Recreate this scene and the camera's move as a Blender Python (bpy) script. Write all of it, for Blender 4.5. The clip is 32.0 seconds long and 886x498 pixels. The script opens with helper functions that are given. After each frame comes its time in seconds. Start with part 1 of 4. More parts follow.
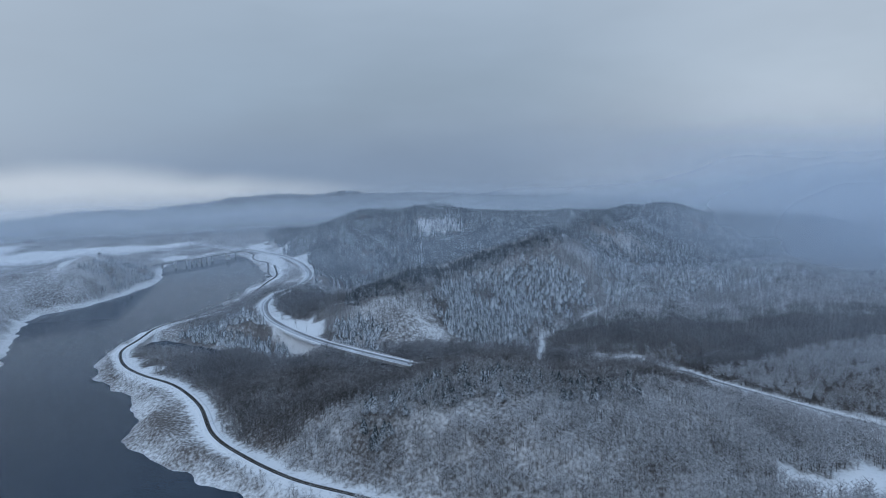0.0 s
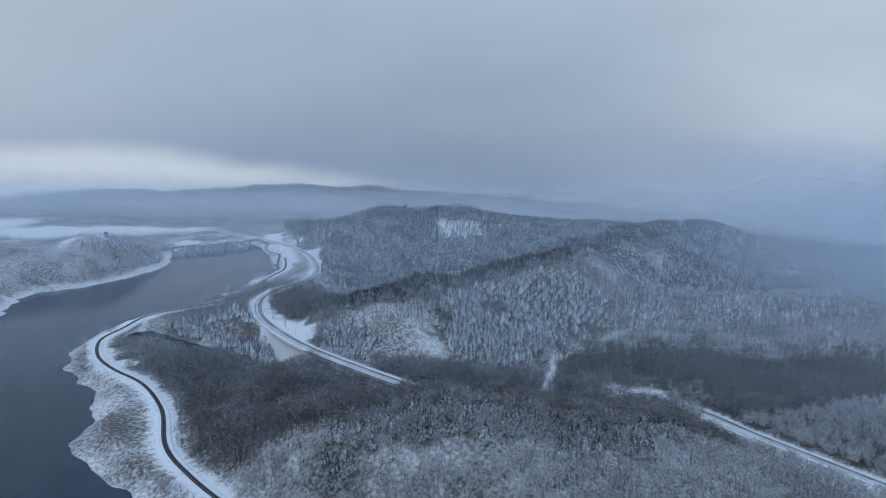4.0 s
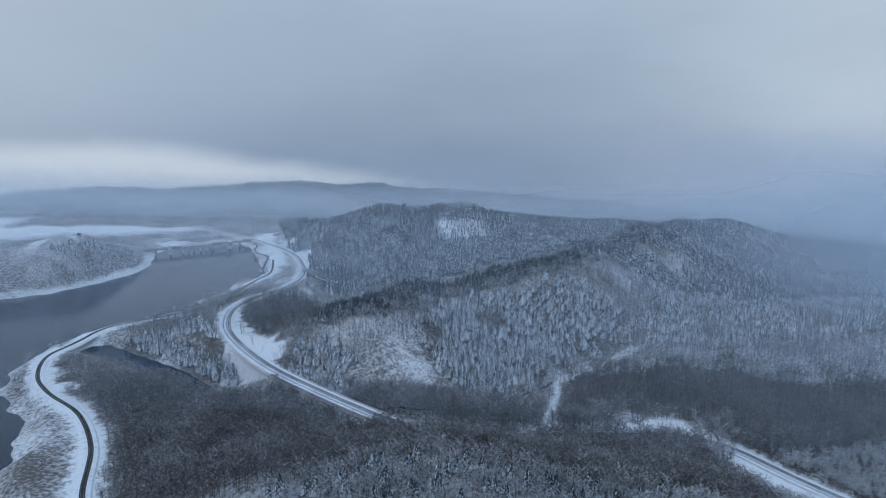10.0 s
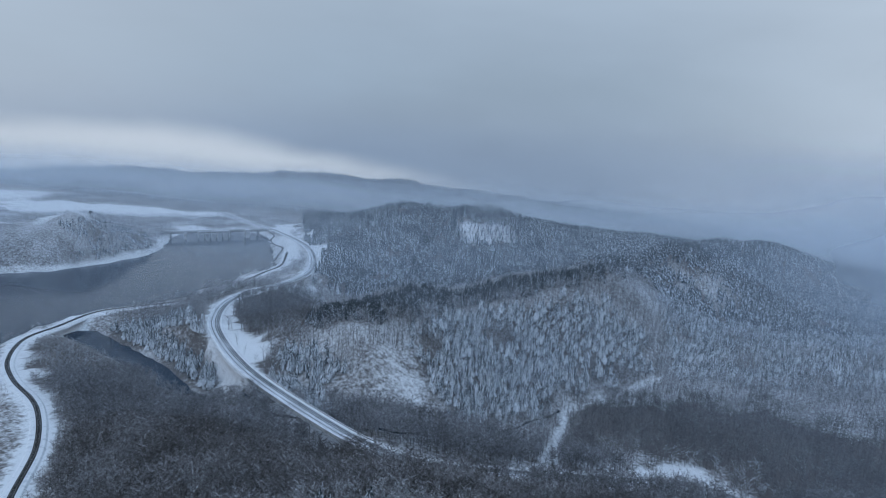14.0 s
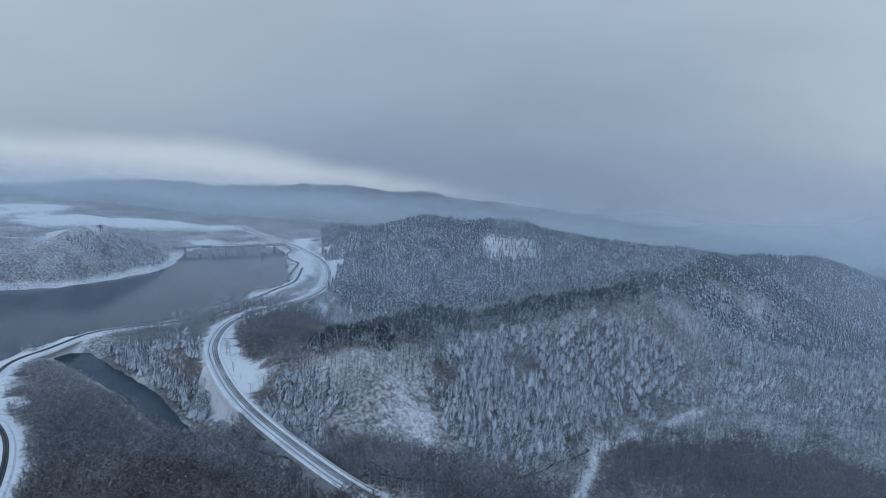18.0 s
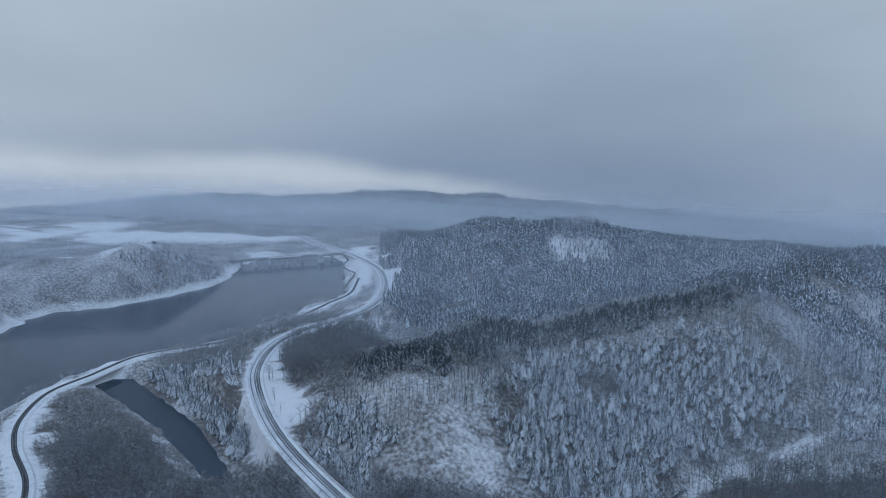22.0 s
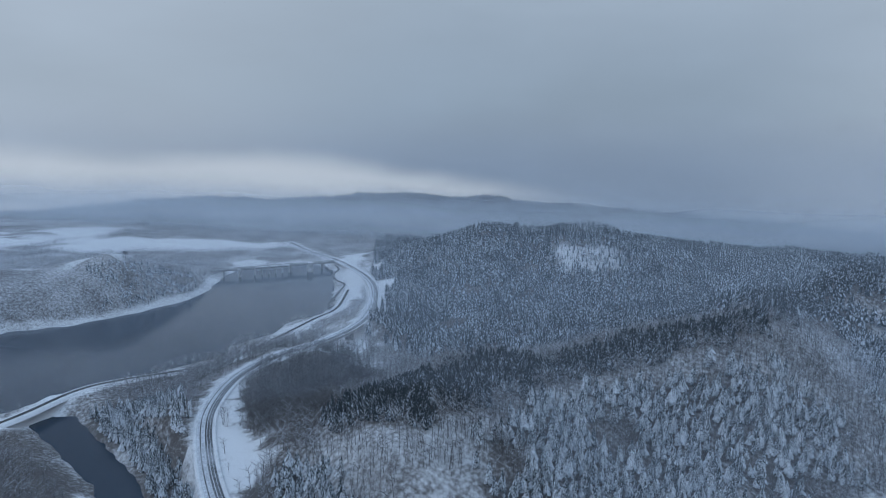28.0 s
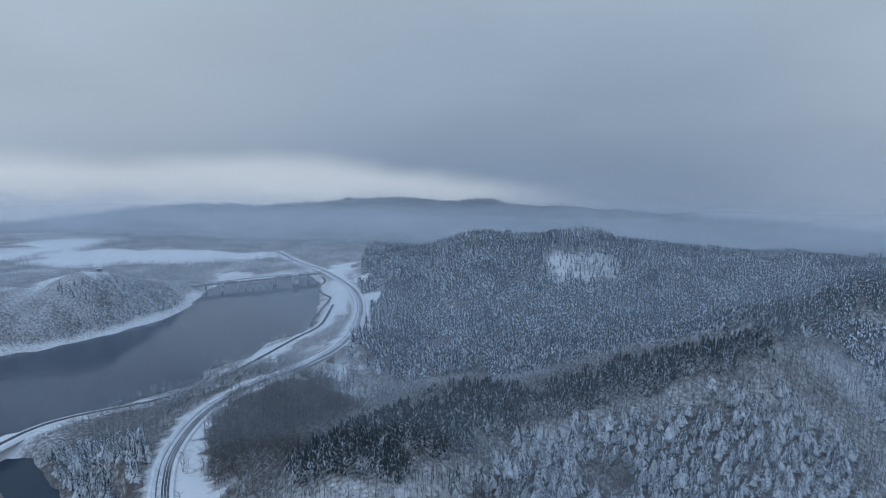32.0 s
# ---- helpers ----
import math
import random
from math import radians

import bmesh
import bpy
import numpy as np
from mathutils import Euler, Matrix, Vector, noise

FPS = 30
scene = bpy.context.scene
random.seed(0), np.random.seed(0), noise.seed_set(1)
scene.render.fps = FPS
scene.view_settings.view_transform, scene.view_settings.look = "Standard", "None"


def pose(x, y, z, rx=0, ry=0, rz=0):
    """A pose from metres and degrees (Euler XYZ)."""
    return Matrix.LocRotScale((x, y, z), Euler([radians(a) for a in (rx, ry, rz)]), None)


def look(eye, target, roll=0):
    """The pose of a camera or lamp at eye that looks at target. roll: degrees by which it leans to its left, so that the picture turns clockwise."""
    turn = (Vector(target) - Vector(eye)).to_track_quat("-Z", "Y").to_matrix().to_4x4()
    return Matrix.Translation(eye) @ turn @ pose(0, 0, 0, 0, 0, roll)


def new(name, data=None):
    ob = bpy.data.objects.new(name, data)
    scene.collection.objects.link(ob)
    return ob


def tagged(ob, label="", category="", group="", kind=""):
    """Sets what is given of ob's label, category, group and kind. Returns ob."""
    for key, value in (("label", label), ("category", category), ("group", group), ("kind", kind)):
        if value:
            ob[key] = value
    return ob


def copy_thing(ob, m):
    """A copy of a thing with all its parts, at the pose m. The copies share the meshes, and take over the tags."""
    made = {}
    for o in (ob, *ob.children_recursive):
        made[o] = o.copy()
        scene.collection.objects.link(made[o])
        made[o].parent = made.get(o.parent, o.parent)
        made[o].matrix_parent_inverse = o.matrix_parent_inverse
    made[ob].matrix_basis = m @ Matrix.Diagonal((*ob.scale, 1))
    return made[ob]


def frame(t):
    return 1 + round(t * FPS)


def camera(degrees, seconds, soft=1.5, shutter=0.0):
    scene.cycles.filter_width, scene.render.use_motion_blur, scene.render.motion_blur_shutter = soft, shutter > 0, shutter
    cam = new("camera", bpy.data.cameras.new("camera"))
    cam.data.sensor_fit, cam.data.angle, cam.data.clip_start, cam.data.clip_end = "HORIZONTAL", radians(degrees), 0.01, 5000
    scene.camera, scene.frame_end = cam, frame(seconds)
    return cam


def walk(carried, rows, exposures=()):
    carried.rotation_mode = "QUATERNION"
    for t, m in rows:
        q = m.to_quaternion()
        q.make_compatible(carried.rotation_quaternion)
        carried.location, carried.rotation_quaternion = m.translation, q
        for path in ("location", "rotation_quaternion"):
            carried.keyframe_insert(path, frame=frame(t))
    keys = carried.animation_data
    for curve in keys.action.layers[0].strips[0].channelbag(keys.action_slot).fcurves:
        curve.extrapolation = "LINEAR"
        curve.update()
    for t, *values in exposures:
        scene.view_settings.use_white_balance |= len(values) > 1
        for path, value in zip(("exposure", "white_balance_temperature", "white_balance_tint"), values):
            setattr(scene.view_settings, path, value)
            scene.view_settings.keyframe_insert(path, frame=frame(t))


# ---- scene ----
cam = camera(67.6, 32.0, soft=0.9)
# seconds, place of the drone in metres (z over the lake), yaw, pitch, roll
PATH = [
    (0, 0.0, -0.0, 205.8, -0.01, -9.50, -2.13),
    (1, 4.9, 14.4, 204.3, 0.10, -9.53, -2.33),
    (2, 10.7, 29.2, 202.9, 1.08, -9.44, -0.89),
    (3, 17.2, 44.4, 201.9, 2.02, -9.43, -0.04),
    (3.5, 20.6, 52.1, 201.4, 2.44, -9.43, 0.61),
    (5.5, 32.5, 81.4, 200.3, 4.41, -9.67, 3.01),
    (6, 33.9, 87.8, 199.9, 4.43, -9.71, 2.77),
    (7, 35.9, 100.1, 199.0, 4.33, -9.71, 2.28),
    (8, 36.9, 112.2, 198.1, 4.32, -9.67, 1.99),
    (9, 37.8, 124.7, 197.2, 4.19, -9.77, 1.63),
    (10, 39.1, 137.2, 196.0, 4.13, -9.75, 1.24),
    (11, 41.8, 149.5, 194.6, 4.20, -9.74, 0.84),
    (12, 46.2, 161.9, 193.4, 4.84, -9.68, 1.42),
    (13, 51.9, 174.6, 192.7, 6.19, -9.81, 3.36),
    (13.5, 54.9, 180.9, 192.5, 6.83, -9.83, 4.23),
    (15.5, 60.4, 203.8, 191.0, 7.75, -9.44, 5.10),
    (16, 60.6, 209.6, 190.5, 7.86, -9.09, 5.24),
    (17, 60.5, 221.6, 189.5, 8.43, -8.73, 5.21),
    (18, 59.4, 234.6, 188.3, 9.86, -8.90, 4.31),
    (19, 57.8, 248.6, 186.9, 11.56, -8.92, 3.34),
    (20, 56.3, 263.1, 185.7, 13.41, -8.87, 2.76),
    (21, 54.9, 277.2, 184.6, 15.67, -9.02, 1.57),
    (22, 52.9, 290.8, 183.6, 15.61, -9.00, 1.32),
    (23, 50.5, 303.8, 182.7, 15.48, -8.91, 0.97),
    (24, 48.1, 316.0, 182.1, 15.42, -8.93, 0.75),
    (25, 46.2, 327.7, 182.0, 15.28, -8.97, 0.31),
    (25.5, 45.4, 333.5, 182.1, 15.24, -9.05, 0.15),
    (27.5, 44.6, 356.4, 183.4, 16.08, -9.02, 1.29),
    (28, 44.5, 361.3, 184.0, 16.11, -9.00, 1.10),
    (29, 44.5, 370.8, 185.8, 16.05, -9.01, 0.69),
    (30, 44.9, 379.5, 188.4, 16.04, -9.10, 0.49),
    (31, 45.7, 387.3, 191.4, 15.98, -9.26, 0.23),
    (32, 46.7, 394.6, 194.3, 15.92, -9.16, 0.13),
]
walk(cam, [(t, pose(x, y, z, 0, 0, yaw) @ pose(0, 0, 0, 90 + pitch) @ pose(0, 0, 0, 0, 0, roll)) for t, x, y, z, yaw, pitch, roll in PATH],
     exposures=[(0, 0.0), (1, 0.09), (3, 0.08), (7, 0.07), (12, 0.06), (16, 0.02), (22, -0.08), (25, -0.12), (27.5, -0.14), (30, -0.10), (32, -0.08)])
# ---- the lie of the land: metres, z = 0 at the lake ----
def smooth(e0, e1, v):
    u = np.clip((v - e0) / (e1 - e0), 0, 1)
    return u * u * (3 - 2 * u)


def spline(ctrl, step=6.0):
    """A smooth line through control points, resampled about every step metres."""
    c = np.array(ctrl, float)
    c = np.vstack([2 * c[0] - c[1], c, 2 * c[-1] - c[-2]])
    out = []
    for i in range(1, len(c) - 2):
        n = max(2, int(np.linalg.norm(c[i + 1, :2] - c[i, :2]) / step))
        u = np.linspace(0, 1, n, endpoint=False)[:, None]
        a, b, d, e = c[i - 1], c[i], c[i + 1], c[i + 2]
        out.append(0.5 * (2 * b + (d - a) * u + (2 * a - 5 * b + 4 * d - e) * u**2 + (3 * b - a - 3 * d + e) * u**3))
    return np.vstack(out + [c[-2][None]])


def near_line(x, y, line):
    """Distance of points to a line, and the line's height beside them."""
    best = np.full(x.shape, 1e9)
    high = np.zeros(x.shape)
    for p, q in zip(line[:-1], line[1:]):
        d = q[:2] - p[:2]
        u = np.clip(((x - p[0]) * d[0] + (y - p[1]) * d[1]) / (d @ d + 1e-9), 0, 1)
        r = np.hypot(x - p[0] - u * d[0], y - p[1] - u * d[1])
        m = r < best
        best = np.where(m, r, best)
        if len(p) > 2:
            high = np.where(m, p[2] + u * (q[2] - p[2]), high)
    return best, high


def inside(x, y, poly):
    p = np.array(poly, float)
    q = np.roll(p, -1, 0)
    c = np.zeros(x.shape, bool)
    for (ax, ay), (bx, by) in zip(p, q):
        if ay != by:
            c ^= ((ay > y) != (by > y)) & (x < (bx - ax) * (y - ay) / (by - ay) + ax)
    return c


def region(x, y, poly):
    """Signed distance to a closed outline, positive inside."""
    d, _ = near_line(x, y, np.array(list(poly) + [poly[0]], float))
    return np.where(inside(x, y, poly), d, -d)


def ripple(x, y, size, seed=0):
    """Cheap smooth noise, about -1 to 1."""
    r = np.random.RandomState(seed)
    v = np.zeros(np.shape(x))
    for _ in range(7):
        a, ph, k = r.rand() * 6.283, r.rand() * 6.283, (0.6 + 0.9 * r.rand()) * 6.283 / size
        v = v + np.sin((x * math.cos(a) + y * math.sin(a)) * k + ph + 0.8 * np.sin((x * math.sin(a) - y * math.cos(a)) * k * 0.7 + ph))
    return v / 3.2


RAIL = spline([(553, 204, 10), (380, 218, 10), (211, 250, 10), (57, 297, 9), (-16, 326, 9), (-56, 348, 8), (-94, 368, 8), (-132, 399, 8), (-165, 435, 8), (-194, 489, 8), (-231, 534, 8), (-272, 564, 8),
               (-302, 594, 8), (-324, 636, 8), (-324, 674, 8), (-324, 717, 8), (-310, 744, 8), (-281, 778, 8), (-266, 812, 8), (-260, 860, 8),
               (-258, 944, 8), (-256, 995, 8), (-279, 1075, 9)])
ROAD = spline([(355, 385, -6), (320, 420, -6), (288, 453, -6), (258, 490, -6), (228, 528, -6), (203, 560, -5), (168, 572, -3), (121, 554, 3), (71, 533, 10), (25, 513, 18),
               (-11, 513, 22), (-60, 541, 25), (-123, 593, 26), (-173, 653, 27), (-194, 694, 28), (-205, 740, 28), (-202, 785, 27), (-190, 827, 26),
               (-185, 883, 25), (-200, 956, 22), (-240, 1060, 18), (-292, 1149, 14), (-376, 1250, 10), (-457, 1320, 8), (-539, 1398, 8)])
LANE = spline([(70, 533, 10), (82, 560, 4), (89, 590, 0), (94, 621, -2), (96, 645, -2), (112, 662, -1), (134, 685, 1), (158, 712, 3), (190, 737, 8), (235, 770, 16)], 8)
CREEK = spline([(-126, 562, 0), (-97, 556, 0), (-70, 556, 0), (-50, 553, 0), (-28, 544, 0), (-9, 541, 0), (6, 552, 0), (32, 562, 0), (55, 582, 0), (73, 614, 0), (92, 646, 0)], 5)
LAKE = [(-83, -260), (-57, 101), (-36, 236), (-73, 333), (-125, 369), (-183, 407), (-225, 439), (-237, 483), (-263, 531), (-315, 577), (-340, 622),
        (-347, 670), (-341, 708), (-323, 744), (-297, 791), (-282, 828), (-293, 867), (-276, 898), (-287, 942), (-269, 972), (-274, 1031), (-317, 1126), (-362, 1217), (-399, 1262), (-490, 1220),
        (-500, 1159), (-478, 1091), (-455, 1040), (-451, 990), (-464, 921), (-487, 866), (-522, 831), (-522, 796), (-481, 700), (-431, 594), (-413, 433), (-418, 150), (-425, -357)]
POND = [(-322, 672), (-320, 690), (-306, 697), (-262, 672), (-208, 641), (-150, 592), (-128, 562), (-140, 566), (-200, 606), (-228, 626), (-278, 652)]
# hills: middle, height, two half-widths, turn of the long axis
HILLS = [(40, 390, 48, 125, 61, -4), (420, 680, 34, 119, 150, 0), (-50, 1250, 56, 125, 140, 0), (-215, 1240, 18, 80, 90, 0), (300, 1350, 30, 190, 140, 0),
         (-525, 976, 33, 45, 75, 0), (-620, 900, 28, 75, 100, 0), (-470, 1720, 50, 190, 110, 0), (-150, 1720, 34, 170, 110, 0), (200, 1740, 32, 220, 110, 0), (-1000, 1740, 30, 240, 110, 0)]
RIDGE = spline([(-133, 607, 28), (-106, 625, 44), (-72, 645, 50), (-20, 725, 46), (30, 762, 53), (97, 815, 60), (165, 915, 60), (240, 1000, 64), (323, 1100, 60), (430, 1200, 46)], 25)
def land(x, y):
    """Height of the ground."""
    x, y = np.asarray(x, float), np.asarray(y, float)
    h = 6 + 2.5 * ripple(x, y, 140, 3) + 0.8 * ripple(x, y, 40, 4)
    h = h - 10 * smooth(60, 260, x) * smooth(760, 620, y)
    for cx, cy, top, a, b, turn in HILLS:
        c, s = math.cos(radians(turn)), math.sin(radians(turn))
        u, v = (x - cx) * c + (y - cy) * s, (y - cy) * c - (x - cx) * s
        h = h + top * np.exp(-0.5 * ((u / a) ** 2 + (v / b) ** 2)) * (1 + 0.10 * ripple(x, y, 170, 5) + 0.03 * ripple(x, y, 50, 6))
    d, z = near_line(x, y, RIDGE)
    h = h + z * np.exp(-0.5 * (d / 58) ** 2) * (1 + 0.10 * ripple(x, y, 120, 7))
    h = h - 0.3 * np.maximum(np.hypot(x, y) - 2010, 0)
    d, z = near_line(x, y, LANE)
    k = smooth(30, 4, d)
    h = h * (1 - 0.6 * k) + 0.6 * (z - 0.2) * k
    d, z = near_line(x, y, ROAD)
    k = smooth(70, 9, d)
    span = smooth(-16, -38, x) * smooth(-116, -84, x) * smooth(655, 622, y)      # the valley under the viaduct stays low
    z = z - 12 * span - 9 * smooth(806, 820, y) * smooth(898, 886, y) * smooth(-225, -216, x) * smooth(-125, -160, x)
    h = h * (1 - k) + (z - 0.5) * k
    d, z = near_line(x, y, RAIL)
    k = smooth(48, 7, d)
    h = h * (1 - k) + (z - 0.8) * k
    d = region(x, y, LAKE) + 3 * ripple(x, y, 35, 8)
    h = np.where(d > -30, np.minimum(h, np.maximum(1.2 - 0.30 * d + 0.03 * np.minimum(d, 0) ** 2, -6)), h)
    d = region(x, y, POND) + 4 + 1.2 * ripple(x, y, 22, 9)
    return np.where(d > -14, np.minimum(h, np.maximum(2.4 - 0.45 * d, -3)), h)


# ---- sky, light ----
world = bpy.data.worlds.new("overcast")
scene.world = world
world.use_nodes = True
wn, wl = world.node_tree.nodes, world.node_tree.links
wn.clear()


def wmath(op, a, b=None, c=None, clamp=False):
    n = wn.new("ShaderNodeMath")
    n.operation, n.use_clamp = op, clamp
    for i, v in enumerate((a, b, c)):
        if v is None:
            continue
        if isinstance(v, (int, float)):
            n.inputs[i].default_value = v
        else:
            wl.new(v, n.inputs[i])
    return n.outputs[0]


def wstep(v, e0, e1):
    n = wn.new("ShaderNodeMapRange")
    n.interpolation_type = "SMOOTHSTEP"
    wl.new(v, n.inputs[0])
    n.inputs[1].default_value, n.inputs[2].default_value = e0, e1
    return n.outputs[0]


def wmix(f, a, b):
    n = wn.new("ShaderNodeMix")
    n.data_type = "RGBA"
    wl.new(f, n.inputs[0])
    for i, v in ((6, a), (7, b)):
        if isinstance(v, tuple):
            n.inputs[i].default_value = (*v, 1)
        else:
            wl.new(v, n.inputs[i])
    return n.outputs[2]


coord = wn.new("ShaderNodeTexCoord").outputs["Generated"]
sep = wn.new("ShaderNodeSeparateXYZ")
wl.new(coord, sep.inputs[0])
DX, DY, DZ = sep.outputs
# cloud deck: dark towards the far hills, lighter overhead and to the west
deck = wn.new("ShaderNodeValToRGB")
wl.new(wmath("ADD", DZ, 0.12), deck.inputs[0])
ramp = deck.color_ramp
ramp.elements[0].position, ramp.elements[0].color = 0.0, (0.20, 0.275, 0.39, 1)
ramp.elements[1].position, ramp.elements[1].color = 1.0, (0.50, 0.78, 1.20, 1)
for at, colour in ((0.09, (0.215, 0.292, 0.412)), (0.20, (0.28, 0.365, 0.475)), (0.34, (0.35, 0.437, 0.545)), (0.55, (0.41, 0.57, 0.82))):
    ramp.elements.new(at).color = (*colour, 1)
swirl = wn.new("ShaderNodeTexNoise")
swirl.inputs["Scale"].default_value, swirl.inputs["Detail"].default_value = 2.6, 4
stretch = wn.new("ShaderNodeMapping")
stretch.inputs["Scale"].default_value = (1, 1, 3.2)
wl.new(coord, stretch.inputs[0])
wl.new(stretch.outputs[0], swirl.inputs[0])
cloud = wmath("SUBTRACT", swirl.outputs[0], 0.5)
# brighter west, with a low gap of clear light over the far hills
west = wmath("MULTIPLY", wstep(wmath("ADD", DX, wmath("MULTIPLY", cloud, 0.25)), -0.22, -0.75), 0.34)
sky = wmix(west, deck.outputs[0], (0.58, 0.665, 0.775))
east = wmath("MULTIPLY", wstep(DX, 0.05, 0.55), 0.65)
sky = wmix(east, sky, (0.50, 0.585, 0.69))
gap = wmath("ADD", wmath("MULTIPLY", wmath("MAXIMUM", DX, -0.52), -0.12), wmath("MULTIPLY", cloud, 0.05))
gap = wmath("MULTIPLY", wstep(wmath("SUBTRACT", wmath("ADD", gap, -0.080), DZ), -0.012, 0.022), wstep(DX, 0.0, -0.30))
sky = wmix(wmath("MULTIPLY", gap, 0.72), sky, (0.62, 0.69, 0.77))
shade = wmath("ADD", wmath("MULTIPLY", cloud, 0.35), 1.0)
vs = wn.new("ShaderNodeVectorMath")
vs.operation = "SCALE"
wl.new(sky, vs.inputs[0])
wl.new(shade, vs.inputs[3])
nishita = wn.new("ShaderNodeTexSky")
nishita.sky_type, nishita.sun_disc = "NISHITA", False
nishita.sun_elevation, nishita.sun_rotation = radians(43), radians(-129)
thin = wn.new("ShaderNodeBackground")
wl.new(nishita.outputs[0], thin.inputs[0])
thin.inputs[1].default_value = 0.004
veil = wn.new("ShaderNodeBackground")
wl.new(vs.outputs[0], veil.inputs[0])
veil.inputs[1].default_value = 1.0
both = wn.new("ShaderNodeAddShader")
wl.new(thin.outputs[0], both.inputs[0])
wl.new(veil.outputs[0], both.inputs[1])
wl.new(both.outputs[0], wn.new("ShaderNodeOutputWorld").inputs[0])

sun = new("sun", bpy.data.lights.new("sun", "SUN"))
sun.data.energy, sun.data.angle, sun.data.color = 0.3, radians(40), (1.0, 0.98, 0.95)
sun.matrix_basis = look((-250, -200, 300), (0, 0, 0))


# ---- materials ----
def material(name):
    m = bpy.data.materials.new(name)
    m.use_nodes = True
    m.node_tree.nodes.clear()
    return m, m.node_tree.nodes, m.node_tree.links


def surface(name, dark, light, scale, rough=0.85, edges=(0.42, 0.58), second=None, up=None, bump=0.3, island=0.0, fine=None, spec=0.2):
    """Two colours in a noise of that scale (metres), a second slow noise, more of the light one on faces that look up."""
    m, n, l = material(name)
    out, bsdf = n.new("ShaderNodeOutputMaterial"), n.new("ShaderNodeBsdfPrincipled")
    l.new(bsdf.outputs[0], out.inputs[0])
    geo = n.new("ShaderNodeNewGeometry")
    pos = geo.outputs["Position"]
    t1 = n.new("ShaderNodeTexNoise")
    t1.inputs["Scale"].default_value, t1.inputs["Detail"].default_value = 1 / scale, 5
    l.new(pos, t1.inputs[0])
    v = t1.outputs[0]

    def math2(op, a, b):
        k = n.new("ShaderNodeMath")
        k.operation = op
        for i, q in enumerate((a, b)):
            if isinstance(q, (int, float)):
                k.inputs[i].default_value = q
            else:
                l.new(q, k.inputs[i])
        return k.outputs[0]

    if second:
        t2 = n.new("ShaderNodeTexNoise")
        t2.inputs["Scale"].default_value, t2.inputs["Detail"].default_value = 1 / second[0], 3
        l.new(pos, t2.inputs[0])
        v = math2("ADD", v, math2("MULTIPLY", math2("SUBTRACT", t2.outputs[0], 0.5), second[1]))
    if up:
        s = n.new("ShaderNodeSeparateXYZ")
        l.new(geo.outputs["Normal"], s.inputs[0])
        v = math2("ADD", v, math2("MULTIPLY", math2("SUBTRACT", s.outputs[2], up[0]), up[1]))
    if island:
        v = math2("ADD", v, math2("MULTIPLY", math2("SUBTRACT", geo.outputs["Random Per Island"], 0.5), island))
        info = n.new("ShaderNodeObjectInfo")
        v = math2("ADD", v, math2("MULTIPLY", math2("SUBTRACT", info.outputs["Random"], 0.5), island * 0.6))
    mr = n.new("ShaderNodeMapRange")
    mr.interpolation_type = "SMOOTHSTEP"
    l.new(v, mr.inputs[0])
    mr.inputs[1].default_value, mr.inputs[2].default_value = edges
    mix = n.new("ShaderNodeMix")
    mix.data_type = "RGBA"
    l.new(mr.outputs[0], mix.inputs[0])
    mix.inputs[6].default_value, mix.inputs[7].default_value = (*dark, 1), (*light, 1)
    l.new(mix.outputs[2], bsdf.inputs["Base Color"])
    bsdf.inputs["Roughness"].default_value = rough
    bsdf.inputs["Specular IOR Level"].default_value = spec
    if bump:
        b = n.new("ShaderNodeBump")
        b.inputs["Strength"].default_value, b.inputs["Distance"].default_value = bump, scale * 0.2
        l.new(t1.outputs[0], b.inputs["Height"])
        l.new(b.outputs[0], bsdf.inputs["Normal"])
    return m


SNOW, LITTER, BARK = (0.70, 0.705, 0.715), (0.115, 0.102, 0.095), (0.07, 0.063, 0.06)
M_SNOW = surface("packed_snow", (0.55, 0.56, 0.58), SNOW, 3.0, edges=(0.30, 0.50), second=(25, 0.4))
M_ICY = surface("road_snow", (0.42, 0.43, 0.45), (0.70, 0.72, 0.75), 1.2, edges=(0.35, 0.65), second=(18, 0.5), rough=0.7)
M_TRACK = surface("wet_asphalt", (0.05, 0.052, 0.055), (0.34, 0.35, 0.37), 0.8, edges=(0.40, 0.70), second=(22, 0.6), rough=0.55)
M_BALLAST = surface("wet_ballast", (0.045, 0.044, 0.043), (0.34, 0.34, 0.35), 0.5, edges=(0.46, 0.74), second=(14, 0.4))
M_STEEL = surface("worn_steel", (0.12, 0.11, 0.10), (0.3, 0.29, 0.28), 0.6, rough=0.45, bump=0, spec=0.5)
M_SLEEPER = surface("sleeper_wood", (0.03, 0.028, 0.025), (0.3, 0.3, 0.31), 0.7, edges=(0.5, 0.7))
M_CONC = surface("old_concrete", (0.24, 0.24, 0.235), (0.42, 0.42, 0.41), 1.4, second=(6, 0.4))
M_PALE = surface("pale_concrete", (0.42, 0.42, 0.41), (0.62, 0.62, 0.61), 1.2, second=(5, 0.4))
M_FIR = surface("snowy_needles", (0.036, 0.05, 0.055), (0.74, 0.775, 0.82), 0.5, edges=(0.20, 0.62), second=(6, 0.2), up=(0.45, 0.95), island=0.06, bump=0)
# Darker copy of the fir colours, between the other two in tone.
M_FIRMID = surface("mid_toned_needles", (0.035, 0.048, 0.052), (0.68, 0.72, 0.77), 0.8, edges=(0.30, 0.68), second=(35, 0.4), up=(0.47, 0.85), island=0.10, bump=0)
